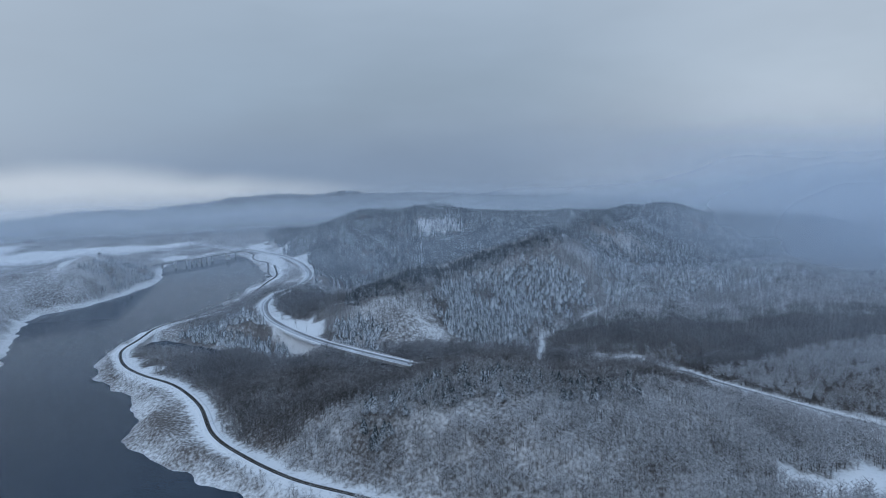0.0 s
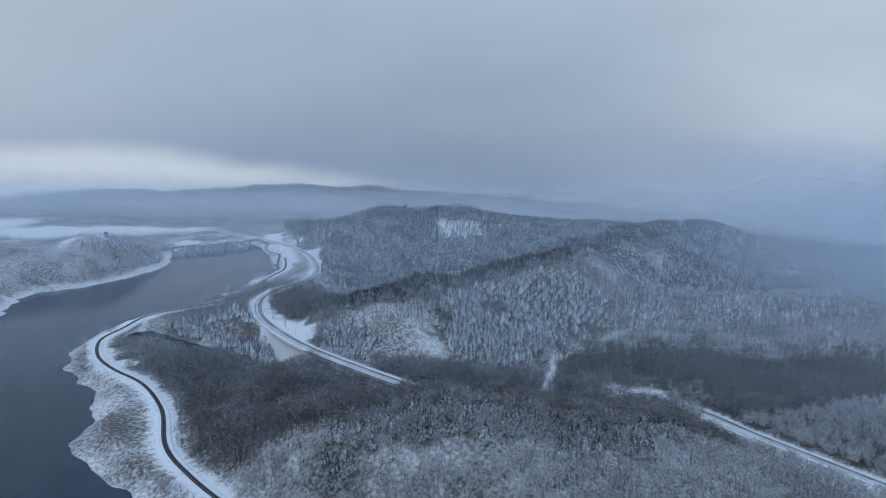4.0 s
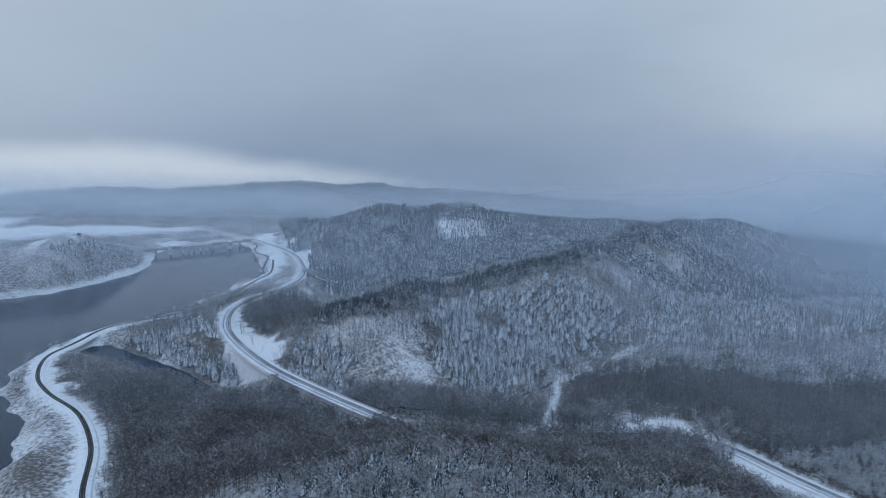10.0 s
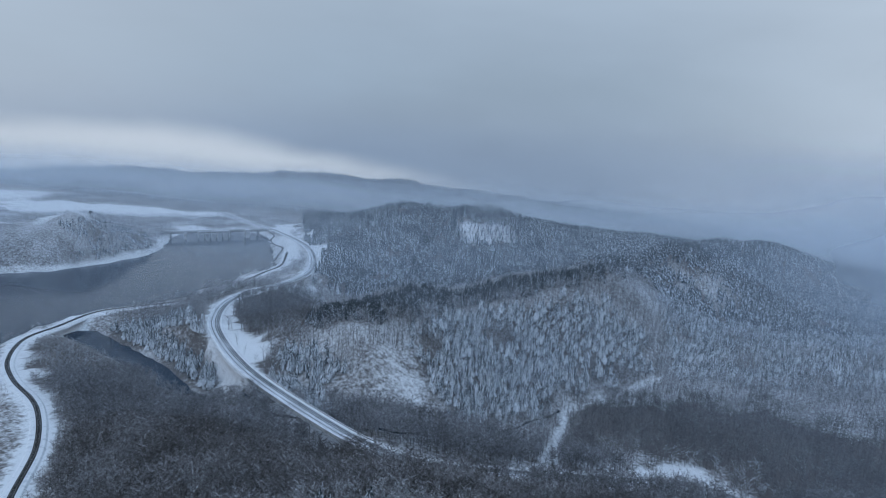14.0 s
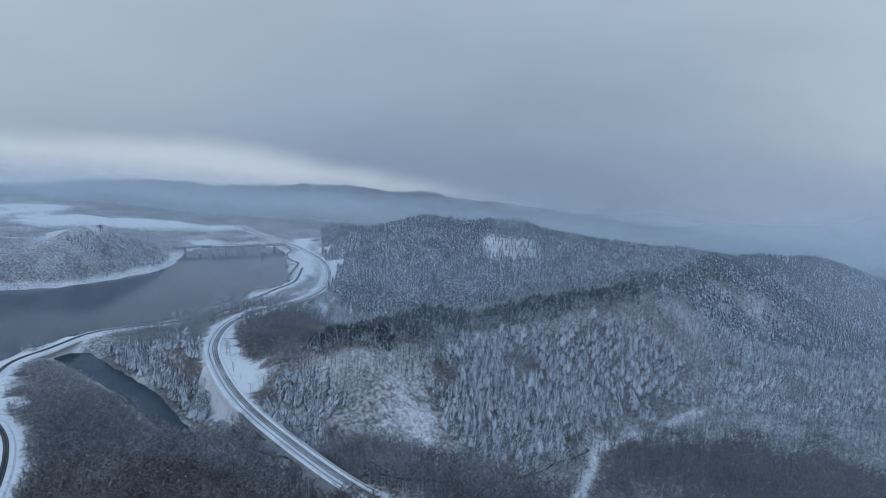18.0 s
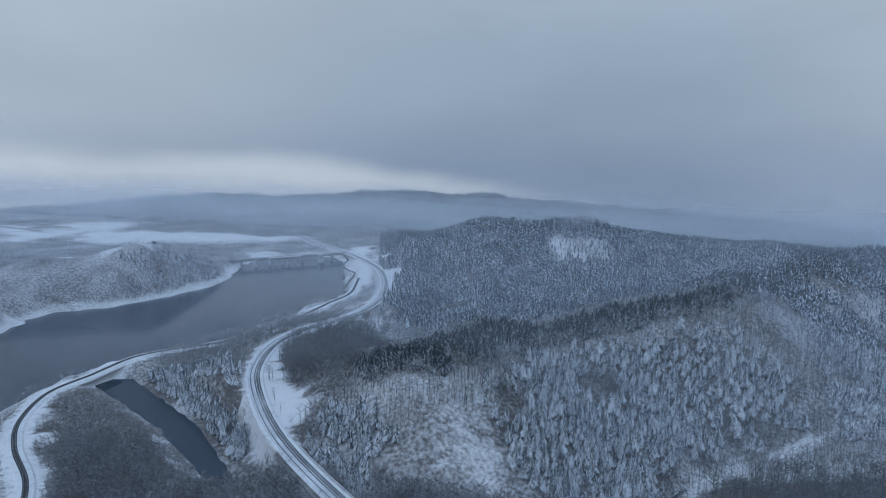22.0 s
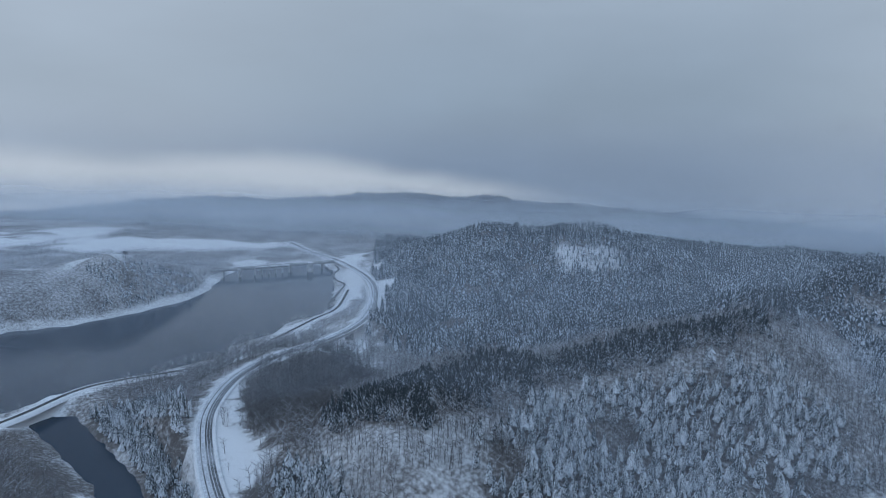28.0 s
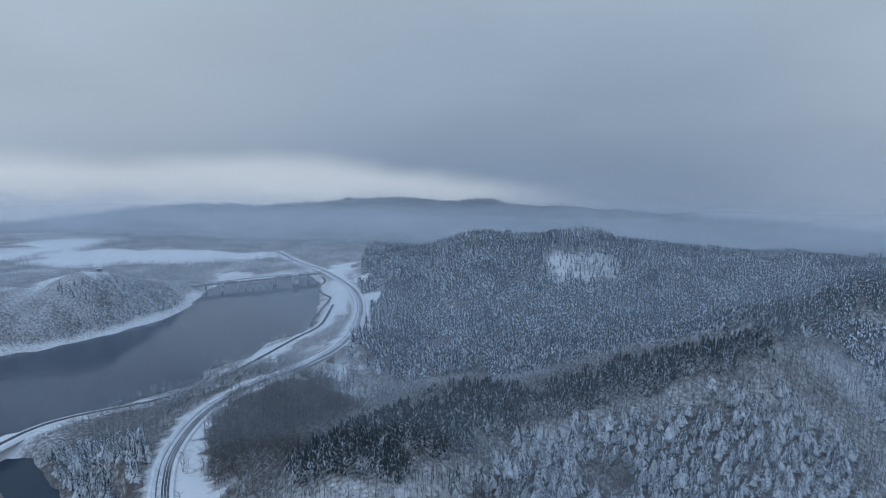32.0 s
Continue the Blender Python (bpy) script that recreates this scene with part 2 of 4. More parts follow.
# Thin snow on dark needles; along the ridge it doubles as painted shade.
M_FIRDARK = surface("thin_snow_shade_needles", (0.032, 0.042, 0.046), (0.62, 0.66, 0.71), 0.7, edges=(0.38, 0.74), second=(7, 0.30), up=(0.48, 0.90), island=0.08, bump=0)
M_BARK = surface("wet_bark", BARK, (0.20, 0.19, 0.185), 0.8, edges=(0.42, 0.72), bump=0)
M_TWIG = surface("bare_twigs", (0.105, 0.10, 0.10), (0.40, 0.40, 0.415), 1.2, edges=(0.43, 0.76), second=(30, 0.4), island=0.25, bump=0)
M_GREY = surface("grey_twigs", (0.13, 0.125, 0.125), (0.58, 0.59, 0.615), 1.2, edges=(0.36, 0.66), second=(40, 0.3), island=0.25, bump=0)
# Frosted twigs, paled further to put the far shore's haze into their colour.
M_FROSTHAZE = surface("frost_and_haze_twigs", (0.19, 0.185, 0.185), (0.68, 0.70, 0.74), 1.2, edges=(0.34, 0.62), second=(30, 0.4), island=0.25, bump=0)


def ground_material():
    """Snow; leaf litter and brush show through where the brush attribute is high, which also paints shade under firs.
    """
    m, n, l = material("snowy_ground")
    out, bsdf = n.new("ShaderNodeOutputMaterial"), n.new("ShaderNodeBsdfPrincipled")
    l.new(bsdf.outputs[0], out.inputs[0])
    pos = n.new("ShaderNodeNewGeometry").outputs["Position"]
    att = n.new("ShaderNodeAttribute")
    att.attribute_name = "brush"
    t = []
    for scale, detail in ((1 / 2.2, 6), (1 / 16, 4), (1 / 70, 3)):
        q = n.new("ShaderNodeTexNoise")
        q.inputs["Scale"].default_value, q.inputs["Detail"].default_value = scale, detail
        l.new(pos, q.inputs[0])
        t.append(q.outputs[0])

    def k(op, a, b):
        q = n.new("ShaderNodeMath")
        q.operation = op
        for i, v in enumerate((a, b)):
            if isinstance(v, (int, float)):
                q.inputs[i].default_value = v
            else:
                l.new(v, q.inputs[i])
        return q.outputs[0]

    v = k("ADD", k("MULTIPLY", t[0], 0.75), k("ADD", k("MULTIPLY", t[1], 0.26), k("MULTIPLY", t[2], 0.20)))
    v = k("SUBTRACT", k("ADD", v, k("MULTIPLY", att.outputs["Fac"], 0.75)), 1.0)
    mr = n.new("ShaderNodeMapRange")
    mr.interpolation_type = "SMOOTHSTEP"
    l.new(v, mr.inputs[0])
    mr.inputs[1].default_value, mr.inputs[2].default_value = -0.27, 0.25
    mix = n.new("ShaderNodeMix")
    mix.data_type = "RGBA"
    l.new(mr.outputs[0], mix.inputs[0])
    mix.inputs[6].default_value, mix.inputs[7].default_value = (*SNOW, 1), (*LITTER, 1)
    l.new(mix.outputs[2], bsdf.inputs["Base Color"])
    bsdf.inputs["Roughness"].default_value = 0.9
    bsdf.inputs["Specular IOR Level"].default_value = 0.15
    b = n.new("ShaderNodeBump")
    b.inputs["Strength"].default_value, b.inputs["Distance"].default_value = 0.5, 0.8
    l.new(t[0], b.inputs["Height"])
    l.new(b.outputs[0], bsdf.inputs["Normal"])
    return m


def water_material(name="lake_water", shine=0.42):
    m, n, l = material(name)
    out, bsdf = n.new("ShaderNodeOutputMaterial"), n.new("ShaderNodeBsdfPrincipled")
    l.new(bsdf.outputs[0], out.inputs[0])
    pos = n.new("ShaderNodeNewGeometry").outputs["Position"]
    w = n.new("ShaderNodeTexNoise")
    w.inputs["Scale"].default_value, w.inputs["Detail"].default_value = 0.6, 4
    l.new(pos, w.inputs[0])
    p = n.new("ShaderNodeTexNoise")
    p.inputs["Scale"].default_value = 0.012
    l.new(pos, p.inputs[0])
    mr = n.new("ShaderNodeMapRange")
    l.new(p.outputs[0], mr.inputs[0])
    mr.inputs[1].default_value, mr.inputs[2].default_value = 0.35, 0.65
    mr.inputs[3].default_value, mr.inputs[4].default_value = 0.10, 0.16
    l.new(mr.outputs[0], bsdf.inputs["Roughness"])
    bsdf.inputs["Base Color"].default_value = (0.011, 0.025, 0.042, 1)
    bsdf.inputs["IOR"].default_value = 1.33
    bsdf.inputs["Specular IOR Level"].default_value = shine
    b = n.new("ShaderNodeBump")
    b.inputs["Strength"].default_value, b.inputs["Distance"].default_value = 0.25, 0.15
    l.new(w.outputs[0], b.inputs["Height"])
    l.new(b.outputs[0], bsdf.inputs["Normal"])
    return m


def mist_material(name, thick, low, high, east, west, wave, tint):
    """A tinted see-through sheet in place of fog haze: thick is its cover, it thins out from low to high and closes in
    towards the east.
    """
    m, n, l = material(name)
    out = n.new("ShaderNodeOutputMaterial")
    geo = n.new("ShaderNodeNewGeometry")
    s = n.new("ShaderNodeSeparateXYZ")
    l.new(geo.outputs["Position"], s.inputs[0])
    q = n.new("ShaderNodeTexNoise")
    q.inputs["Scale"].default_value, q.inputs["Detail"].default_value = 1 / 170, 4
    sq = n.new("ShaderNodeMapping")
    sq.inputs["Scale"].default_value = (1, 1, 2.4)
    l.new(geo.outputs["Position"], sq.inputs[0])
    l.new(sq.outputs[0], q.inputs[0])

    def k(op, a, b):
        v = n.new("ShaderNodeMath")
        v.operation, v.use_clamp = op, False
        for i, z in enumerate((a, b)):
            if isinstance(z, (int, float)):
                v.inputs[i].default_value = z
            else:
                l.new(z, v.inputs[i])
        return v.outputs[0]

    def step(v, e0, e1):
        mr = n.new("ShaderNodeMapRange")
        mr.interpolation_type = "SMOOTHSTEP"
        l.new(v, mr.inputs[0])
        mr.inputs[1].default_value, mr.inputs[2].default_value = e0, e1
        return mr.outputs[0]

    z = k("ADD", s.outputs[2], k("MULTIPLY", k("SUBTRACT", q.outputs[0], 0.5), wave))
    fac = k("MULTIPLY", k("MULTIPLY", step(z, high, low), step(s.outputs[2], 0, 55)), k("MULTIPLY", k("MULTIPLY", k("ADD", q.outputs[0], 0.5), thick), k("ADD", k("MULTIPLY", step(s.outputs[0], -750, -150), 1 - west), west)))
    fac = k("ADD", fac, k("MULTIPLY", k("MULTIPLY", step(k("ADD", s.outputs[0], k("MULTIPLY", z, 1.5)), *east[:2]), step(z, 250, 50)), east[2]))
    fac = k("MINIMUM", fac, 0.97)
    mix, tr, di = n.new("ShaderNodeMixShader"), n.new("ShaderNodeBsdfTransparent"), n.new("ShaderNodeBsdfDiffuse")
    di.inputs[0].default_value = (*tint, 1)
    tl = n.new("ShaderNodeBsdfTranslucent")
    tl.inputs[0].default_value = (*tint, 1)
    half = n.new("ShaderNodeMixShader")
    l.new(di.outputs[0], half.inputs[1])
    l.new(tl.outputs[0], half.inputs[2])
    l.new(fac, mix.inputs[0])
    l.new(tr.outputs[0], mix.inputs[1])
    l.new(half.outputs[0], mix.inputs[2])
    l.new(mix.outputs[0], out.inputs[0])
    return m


M_GROUND, M_WATER, M_POND = ground_material(), water_material(), water_material("still_pond_water", 0.12)


# ---- mesh makers ----
def raw(name, verts, tris, mat, parent=None, smooth_faces=False, sides=3):
    """A mesh object from arrays."""
    me = bpy.data.meshes.new(name)
    verts, tris = np.asarray(verts, np.float32), np.asarray(tris, np.int32)
    me.vertices.add(len(verts))
    me.vertices.foreach_set("co", verts.ravel())
    me.loops.add(tris.size)
    me.loops.foreach_set("vertex_index", tris.ravel())
    me.polygons.add(len(tris))
    me.polygons.foreach_set("loop_start", np.arange(0, tris.size, sides, dtype=np.int32))
    me.update(calc_edges=True)
    me.polygons.foreach_set("use_smooth", np.full(len(tris), smooth_faces))
    me.materials.append(mat)
    ob = new(name, me)
    if parent:
        ob.parent = parent
    return ob


def part(name, bm, mat, parent, label=""):
    me = bpy.data.meshes.new(name)
    bm.to_mesh(me)
    bm.free()
    me.materials.append(mat)
    ob = new(name, me)
    ob.parent = parent
    return tagged(ob, label)


def box(bm, m, size, bevel=0.0):
    """A bevelled block of that size, standing on the pose m."""
    r = bmesh.ops.create_cube(bm, size=1, matrix=m @ Matrix.Translation((0, 0, size[2] / 2)) @ Matrix.Diagonal((*size, 1)))
    if bevel:
        edges = list({e for v in r["verts"] for e in v.link_edges})
        bmesh.ops.bevel(bm, geom=edges, offset=bevel, segments=1, affect="EDGES")
    return bm


def strip(line, offsets, lift):
    """Vertices and quads of a band along a line: offsets to its right, lift over the line at each."""
    p = line[:, :2]
    t = np.gradient(p, axis=0)
    t /= np.linalg.norm(t, axis=1)[:, None] + 1e-9
    nrm = np.stack([t[:, 1], -t[:, 0]], 1)
    v = np.stack([np.concatenate([p + nrm * o, (line[:, 2] + z)[:, None]], 1) for o, z in zip(offsets, lift)], 1)
    a, b = v.shape[:2]
    i = np.arange(a * b).reshape(a, b)
    q = np.stack([i[:-1, :-1], i[:-1, 1:], i[1:, 1:], i[1:, :-1]], -1).reshape(-1, 4)
    return v.reshape(-1, 3), q


def empty(name, label, category, group="", kind=""):
    return tagged(new(name), label, category, group, kind)


# ---- land cover: outlines in plan ----
CUTOVER = [(-47, 599), (-33, 613), (-13, 630), (-6, 614), (10, 597), (22, 588), (1, 574), (-21, 568), (-56, 570), (-68, 582), (-54, 592)]
GLADE = [(-57, 1153), (-40, 1185), (20, 1235), (44, 1216), (41, 1143), (9, 1118), (-26, 1114)]
SCAR = [(192, 875), (233, 927), (283, 993), (292, 950), (278, 915), (258, 908), (243, 920)]
BROWN = [(-181, 698), (-194, 728), (-192, 769), (-177, 800), (-150, 815), (-125, 795), (-108, 715), (-100, 660), (-124, 656), (-145, 660), (-166, 676)]
DARKWOOD = [(102, 660), (132, 664), (186, 681), (214, 662), (241, 673), (257, 649), (420, 600), (420, 430), (330, 436), (297, 466), (268, 500), (240, 538), (212, 572), (198, 595), (180, 601), (128, 600), (100, 570), (91, 540), (93, 579)]
PLANTATION = [(-290, 690), (-268, 713), (-214, 690), (-186, 649), (-162, 627), (-140, 597), (-150, 592), (-198, 629), (-241, 657)]
BEND = [(-197, 731), (-200, 722), (-184, 688), (-155, 642), (-121, 604), (-116, 603), (-117, 621), (-123, 626), (-115, 636), (-132, 643), (-152, 663), (-171, 685), (-184, 703)]
STAND = [(-15, 655), (5, 711), (41, 727), (93, 762), (133, 780), (166, 779), (167, 734), (126, 697), (92, 661), (69, 610), (34, 574), (4, 585), (-11, 618)]
CREST = [(-99, 652), (-103, 685), (-95, 740), (-53, 752), (27, 780), (91, 815), (150, 890), (162, 870), (106, 790), (43, 745), (5, 722), (-26, 680), (-44, 634), (-81, 630)]
THICKET = [(-114, 629), (-82, 613), (-50, 597), (-48, 586), (-61, 579), (-52, 562), (-70, 560), (-104, 595)]
VERGE = [(198, 550), (230, 523), (261, 491), (295, 456), (339, 417), (303, 382), (256, 421), (220, 462), (191, 498), (172, 530)]
MEADOW = [(112, 550), (142, 588), (190, 600), (188, 571), (144, 556)]
YARD = [(-378, 1238), (-377, 1332), (-328, 1224), (-294, 1161), (-253, 1064), (-237, 1028), (-280, 1060), (-332, 1156)]
BANKS = [[(-312, 1200), (-287, 1225), (-262, 1130)], [(-261, 1100), (-230, 1125), (-204, 1017), (-178, 935), (-200, 970)], [(-388, 1290), (-365, 1375), (-316, 1215)]]
FIELDS = [[(-850, 1180), (-892, 1303), (-838, 1339), (-687, 1378), (-545, 1385), (-510, 1355), (-583, 1281), (-634, 1257), (-711, 1231), (-782, 1175)],
          [(-960, 1200), (-973, 1268), (-1045, 1413), (-922, 1429), (-895, 1386), (-895, 1266), (-909, 1201)], [(-1122, 1305), (-1090, 1319), (-909, 1159), (-930, 1139)],
          [(-528, 1204), (-478, 1230), (-462, 1196), (-496, 1165)]]
CLEARINGS = [[(-640, 950), (-700, 990), (-680, 1035), (-625, 985), (-570, 916), (-591, 900)], [(-541, 918), (-566, 970), (-552, 996), (-520, 992), (-513, 972), (-540, 962), (-533, 925)]]
PADS = [[(-186, 850), (-181, 883), (-160, 870), (-163, 842)], [(-275, 905), (-262, 936), (-243, 916), (-244, 868), (-262, 869)], [(-280, 812), (-276, 852), (-253, 849), (-238, 800), (-262, 790)],
        [(-345, 656), (-330, 660), (-311, 627), (-288, 603), (-262, 580), (-270, 572), (-305, 598)], [(-338, 690), (-350, 713), (-348, 735), (-330, 742), (-323, 705)],
        [(-222, 612), (-206, 606), (-160, 566), (-134, 556), (-140, 549), (-172, 566)]]
SHOREFIRS = [(-519, 929), (-504, 973), (-477, 1049), (-455, 1031), (-460, 948), (-477, 913)]
CORNER = [(181, 346), (194, 340), (258, 359), (260, 323), (193, 323), (177, 332)]
TRAIL = spline([(-260, 984, 8), (-272, 1010, 8), (-281, 1043, 8), (-290, 1078, 8), (-300, 1111, 8), (-321, 1130, 8), (-339, 1161, 9), (-344, 1188, 10), (-361, 1214, 10)], 5)
FLAT = [(-229, 535), (-269, 569), (-318, 630), (-345, 632), (-314, 577), (-263, 530), (-237, 483), (-225, 439), (-183, 407), (-125, 369), (-91, 358), (-132, 392), (-170, 435), (-198, 485)]


def cover(x, y):
    """How open the land is (1: no trees), how much brush shows through the snow."""
    wob = 5 * ripple(x, y, 30, 21)
    rail, road = near_line(x, y, RAIL)[0], near_line(x, y, ROAD)[0]
    open_ = np.maximum(smooth(10.5, 6.5, rail + 0.3 * wob + 2 * smooth(715, 740, y) * smooth(1010, 980, y)), smooth(10, 7, road + 0.2 * wob))
    open_ = np.maximum(open_, 0.7 * smooth(4.5, 2.5, near_line(x, y, LANE)[0] + 0.3 * wob))
    for poly in (BEND, MEADOW, VERGE, CORNER, YARD, *BANKS, *FIELDS, *CLEARINGS, *PADS):
        open_ = np.maximum(open_, smooth(-2, 3, region(x, y, poly) + wob - (1 if poly is VERGE else 0)))
    return open_


def brush_and_shade(x, y):
    b = 0.55 + 0.08 * ripple(x, y, 60, 31)
    b = b + (0.04 - 0.22 * smooth(-9, -4, region(x, y, LAKE))) * smooth(-385, -420, x) * smooth(640, 695, y)
    b = b + 0.05 * smooth(-4, 4, region(x, y, FLAT))
    b = b - (0.05 + 0.14 * ripple(0.45 * x, 1.3 * y + 0.4 * x, 12, 35)) * smooth(-6, 10, region(x, y, CUTOVER) + 4 * ripple(x, y, 25, 33))
    for poly, bare in ((GLADE, 0.40), (SCAR, 0.24)):
        b = b - bare * smooth(-14, 16, region(x, y, poly) + 8 * ripple(x, y, 40, 33))
    # ground under the firs darkened, putting shade into the gaps between trees
    b = b + 0.18 * smooth(-2, 6, region(x, y, STAND)) + 0.2 * smooth(-2, 6, region(x, y, CREST))
    b = b + 0.22 * smooth(860, 900, y) * smooth(-190, -160, x)
    for poly in (BROWN, DARKWOOD):
        b = b + 0.40 * smooth(-4, 8, region(x, y, poly) + 4 * ripple(x, y, 25, 34))
    back = smooth(391, 413, y) * smooth(547 - 0.4 * np.minimum(x, 0), 524 - 0.4 * np.minimum(x, 0), y) * smooth(-320, -302, x) * smooth(228, 160, x) * smooth(2, -6, region(x, y, FLAT)) * smooth(2, 14, -region(x, y, POND))
    front = smooth(427, 393, y) * smooth(270, 300, y) * smooth(-56, -19, x)
    slope = smooth(401, 427, y - 0.05 * x - 0.7 * np.maximum(-x - 10, 0))
    b = b - 0.06 * smooth(14, 4, -region(x, y, LAKE)) + (0.07 + 0.10 * slope) * back - 0.03 * front + 0.16 * smooth(553, 585, y) * smooth(850, 805, y) * smooth(-330, -305, x) * smooth(-80, -115, x)
    return np.clip(b * (1 - 0.78 * cover(x, y)), 0, 1)


# ---- the ground: one sheet ----
def axis(fine0, fine1, step, lo, hi):
    a = list(np.arange(fine0, fine1 + step, step))
    d = step
    while a[-1] < hi:
        d *= 1.12
        a.append(a[-1] + d)
    d = step
    while a[0] > lo:
        d *= 1.12
        a.insert(0, a[0] - d)
    return np.array(a)


gx, gy = axis(-600, 480, 5, -4200, 4200), axis(280, 1300, 5, -1500, 4600)
GX, GY = np.meshgrid(gx, gy)
GZ = land(GX, GY)
idx = np.arange(GX.size).reshape(GX.shape)
quads = np.stack([idx[:-1, :-1], idx[:-1, 1:], idx[1:, 1:], idx[1:, :-1]], -1).reshape(-1, 4)
ground = raw("ground", np.stack([GX, GY, GZ], -1).reshape(-1, 3), quads, M_GROUND, None, True, 4)
ground.data.attributes.new("brush", "FLOAT", "POINT").data.foreach_set("value", brush_and_shade(GX, GY).astype(np.float32).ravel())
tagged(ground, "snow-covered valley ground with leaf litter and brush showing through, shade painted in under firs", "ground", kind="structure")

lake = raw("water", [(-900, -700, 0), (60, -700, 0), (60, 1700, 0), (-900, 1700, 0)], [(0, 1, 2, 3)], M_WATER, None, False, 4)
pond = raw("water_pond", [(-328, 570, 0.06), (-135, 570, 0.06), (-135, 708, 0.06), (-328, 708, 0.06)], [(0, 1, 2, 3)], M_POND, None, False, 4)
tagged(pond, "still dark backwater pond behind the railway bank", "pond", kind="structure")
tagged(lake, "dark grey-blue open water of a long reservoir", "lake", kind="structure")


# ---- roads and railway ----
def band(name, line, offsets, lift, mat, parent=None, label=""):
    v, q = strip(line, offsets, lift)
    return tagged(raw(name, v, q, mat, parent, False, 4), label)


ROADLINE = spline(ROAD[::2], 5.0)
road = band("road", ROADLINE, (-6.5, -5.2, -3.8, 3.8, 5.2, 6.5), (-1.2, 0.1, 0.15, 0.15, 0.1, -1.2), M_ICY)
tagged(road, "two-lane road under a thin cover of driven snow", "road", kind="structure")
for o, w in ((-2.3, 0.3), (0.5, 0.45), (1.9, 0.6), (3.2, 0.5)):
    band("wheel_track", ROADLINE, (o - w, o + w), (0.18, 0.18), M_TRACK, road, "dark wet wheel track worn through the snow")
for o in (-5.0, 5.0):
    band("snow_bank", ROADLINE, (o - 1.1, o - 0.5, o + 0.5, o + 1.1), (0.0, 0.55, 0.5, 0.0), M_SNOW, road, "ploughed bank of white snow")

RAILLINE = spline(RAIL[::2], 4.0)
railway = band("railway", RAILLINE, (-6.0, -3.8, -2.3, 2.3, 3.8, 6.0), (-1.6, -0.05, 0.0, 0.0, -0.05, -1.6), M_SNOW)
tagged(railway, "single-track railway on a snowy lakeside embankment", "railway", kind="structure")
band("ballast", RAILLINE, (-1.5, -1.2, 1.2, 1.5), (0.02, 0.30, 0.30, 0.02), M_BALLAST, railway, "dark wet stone ballast cleared of snow")
for o in (-0.75, 0.75):
    band("rail", RAILLINE, (o - 0.07, o - 0.04, o + 0.04, o + 0.07), (0.42, 0.58, 0.58, 0.42), M_STEEL, railway, "worn steel rail")
p, t = RAILLINE[:, :2], np.gradient(RAILLINE[:, :2], axis=0)
cum = np.r_[0, np.cumsum(np.linalg.norm(np.diff(p, axis=0), axis=1))]
at = np.arange(1, cum[-1], 0.75)
sx, sy, sz = (np.interp(at, cum, RAILLINE[:, i]) for i in range(3))
ang = np.interp(at, cum, np.unwrap(np.arctan2(t[:, 1], t[:, 0])))
cube = np.array([(a, b, c) for c in (0, 0.16) for b in (-1.25, 1.25) for a in (-0.12, 0.12)])
c, s = np.cos(ang)[:, None], np.sin(ang)[:, None]
sv = np.stack([sx[:, None] + cube[:, 0] * c - cube[:, 1] * s, sy[:, None] + cube[:, 0] * s + cube[:, 1] * c, sz[:, None] + 0.29 + cube[:, 2] + 0 * c], -1)
sq = np.array([(4, 5, 7, 6), (0, 4, 6, 2), (1, 3, 7, 5), (0, 1, 5, 4), (2, 6, 7, 3)])
raw("sleepers", sv.reshape(-1, 3), (sq[None] + 8 * np.arange(len(at))[:, None, None]).reshape(-1, 4), M_SLEEPER, railway, False, 4)["kind"] = "stuff"

band("creek", np.c_[CREEK[:, :2], land(CREEK[:, 0], CREEK[:, 1])], (-1.3, 1.3), (0.25, 0.25), M_WATER)
tagged(bpy.data.objects["creek"], "narrow dark creek winding between snowy banks", "creek", kind="structure")

trail = band("service_path", TRAIL, (-1.6, -1.2, 1.2, 1.6), (-0.3, 0.12, 0.12, -0.3), M_BALLAST)
tagged(trail, "dark winding service path through the snow by the lake", "path", kind="structure")


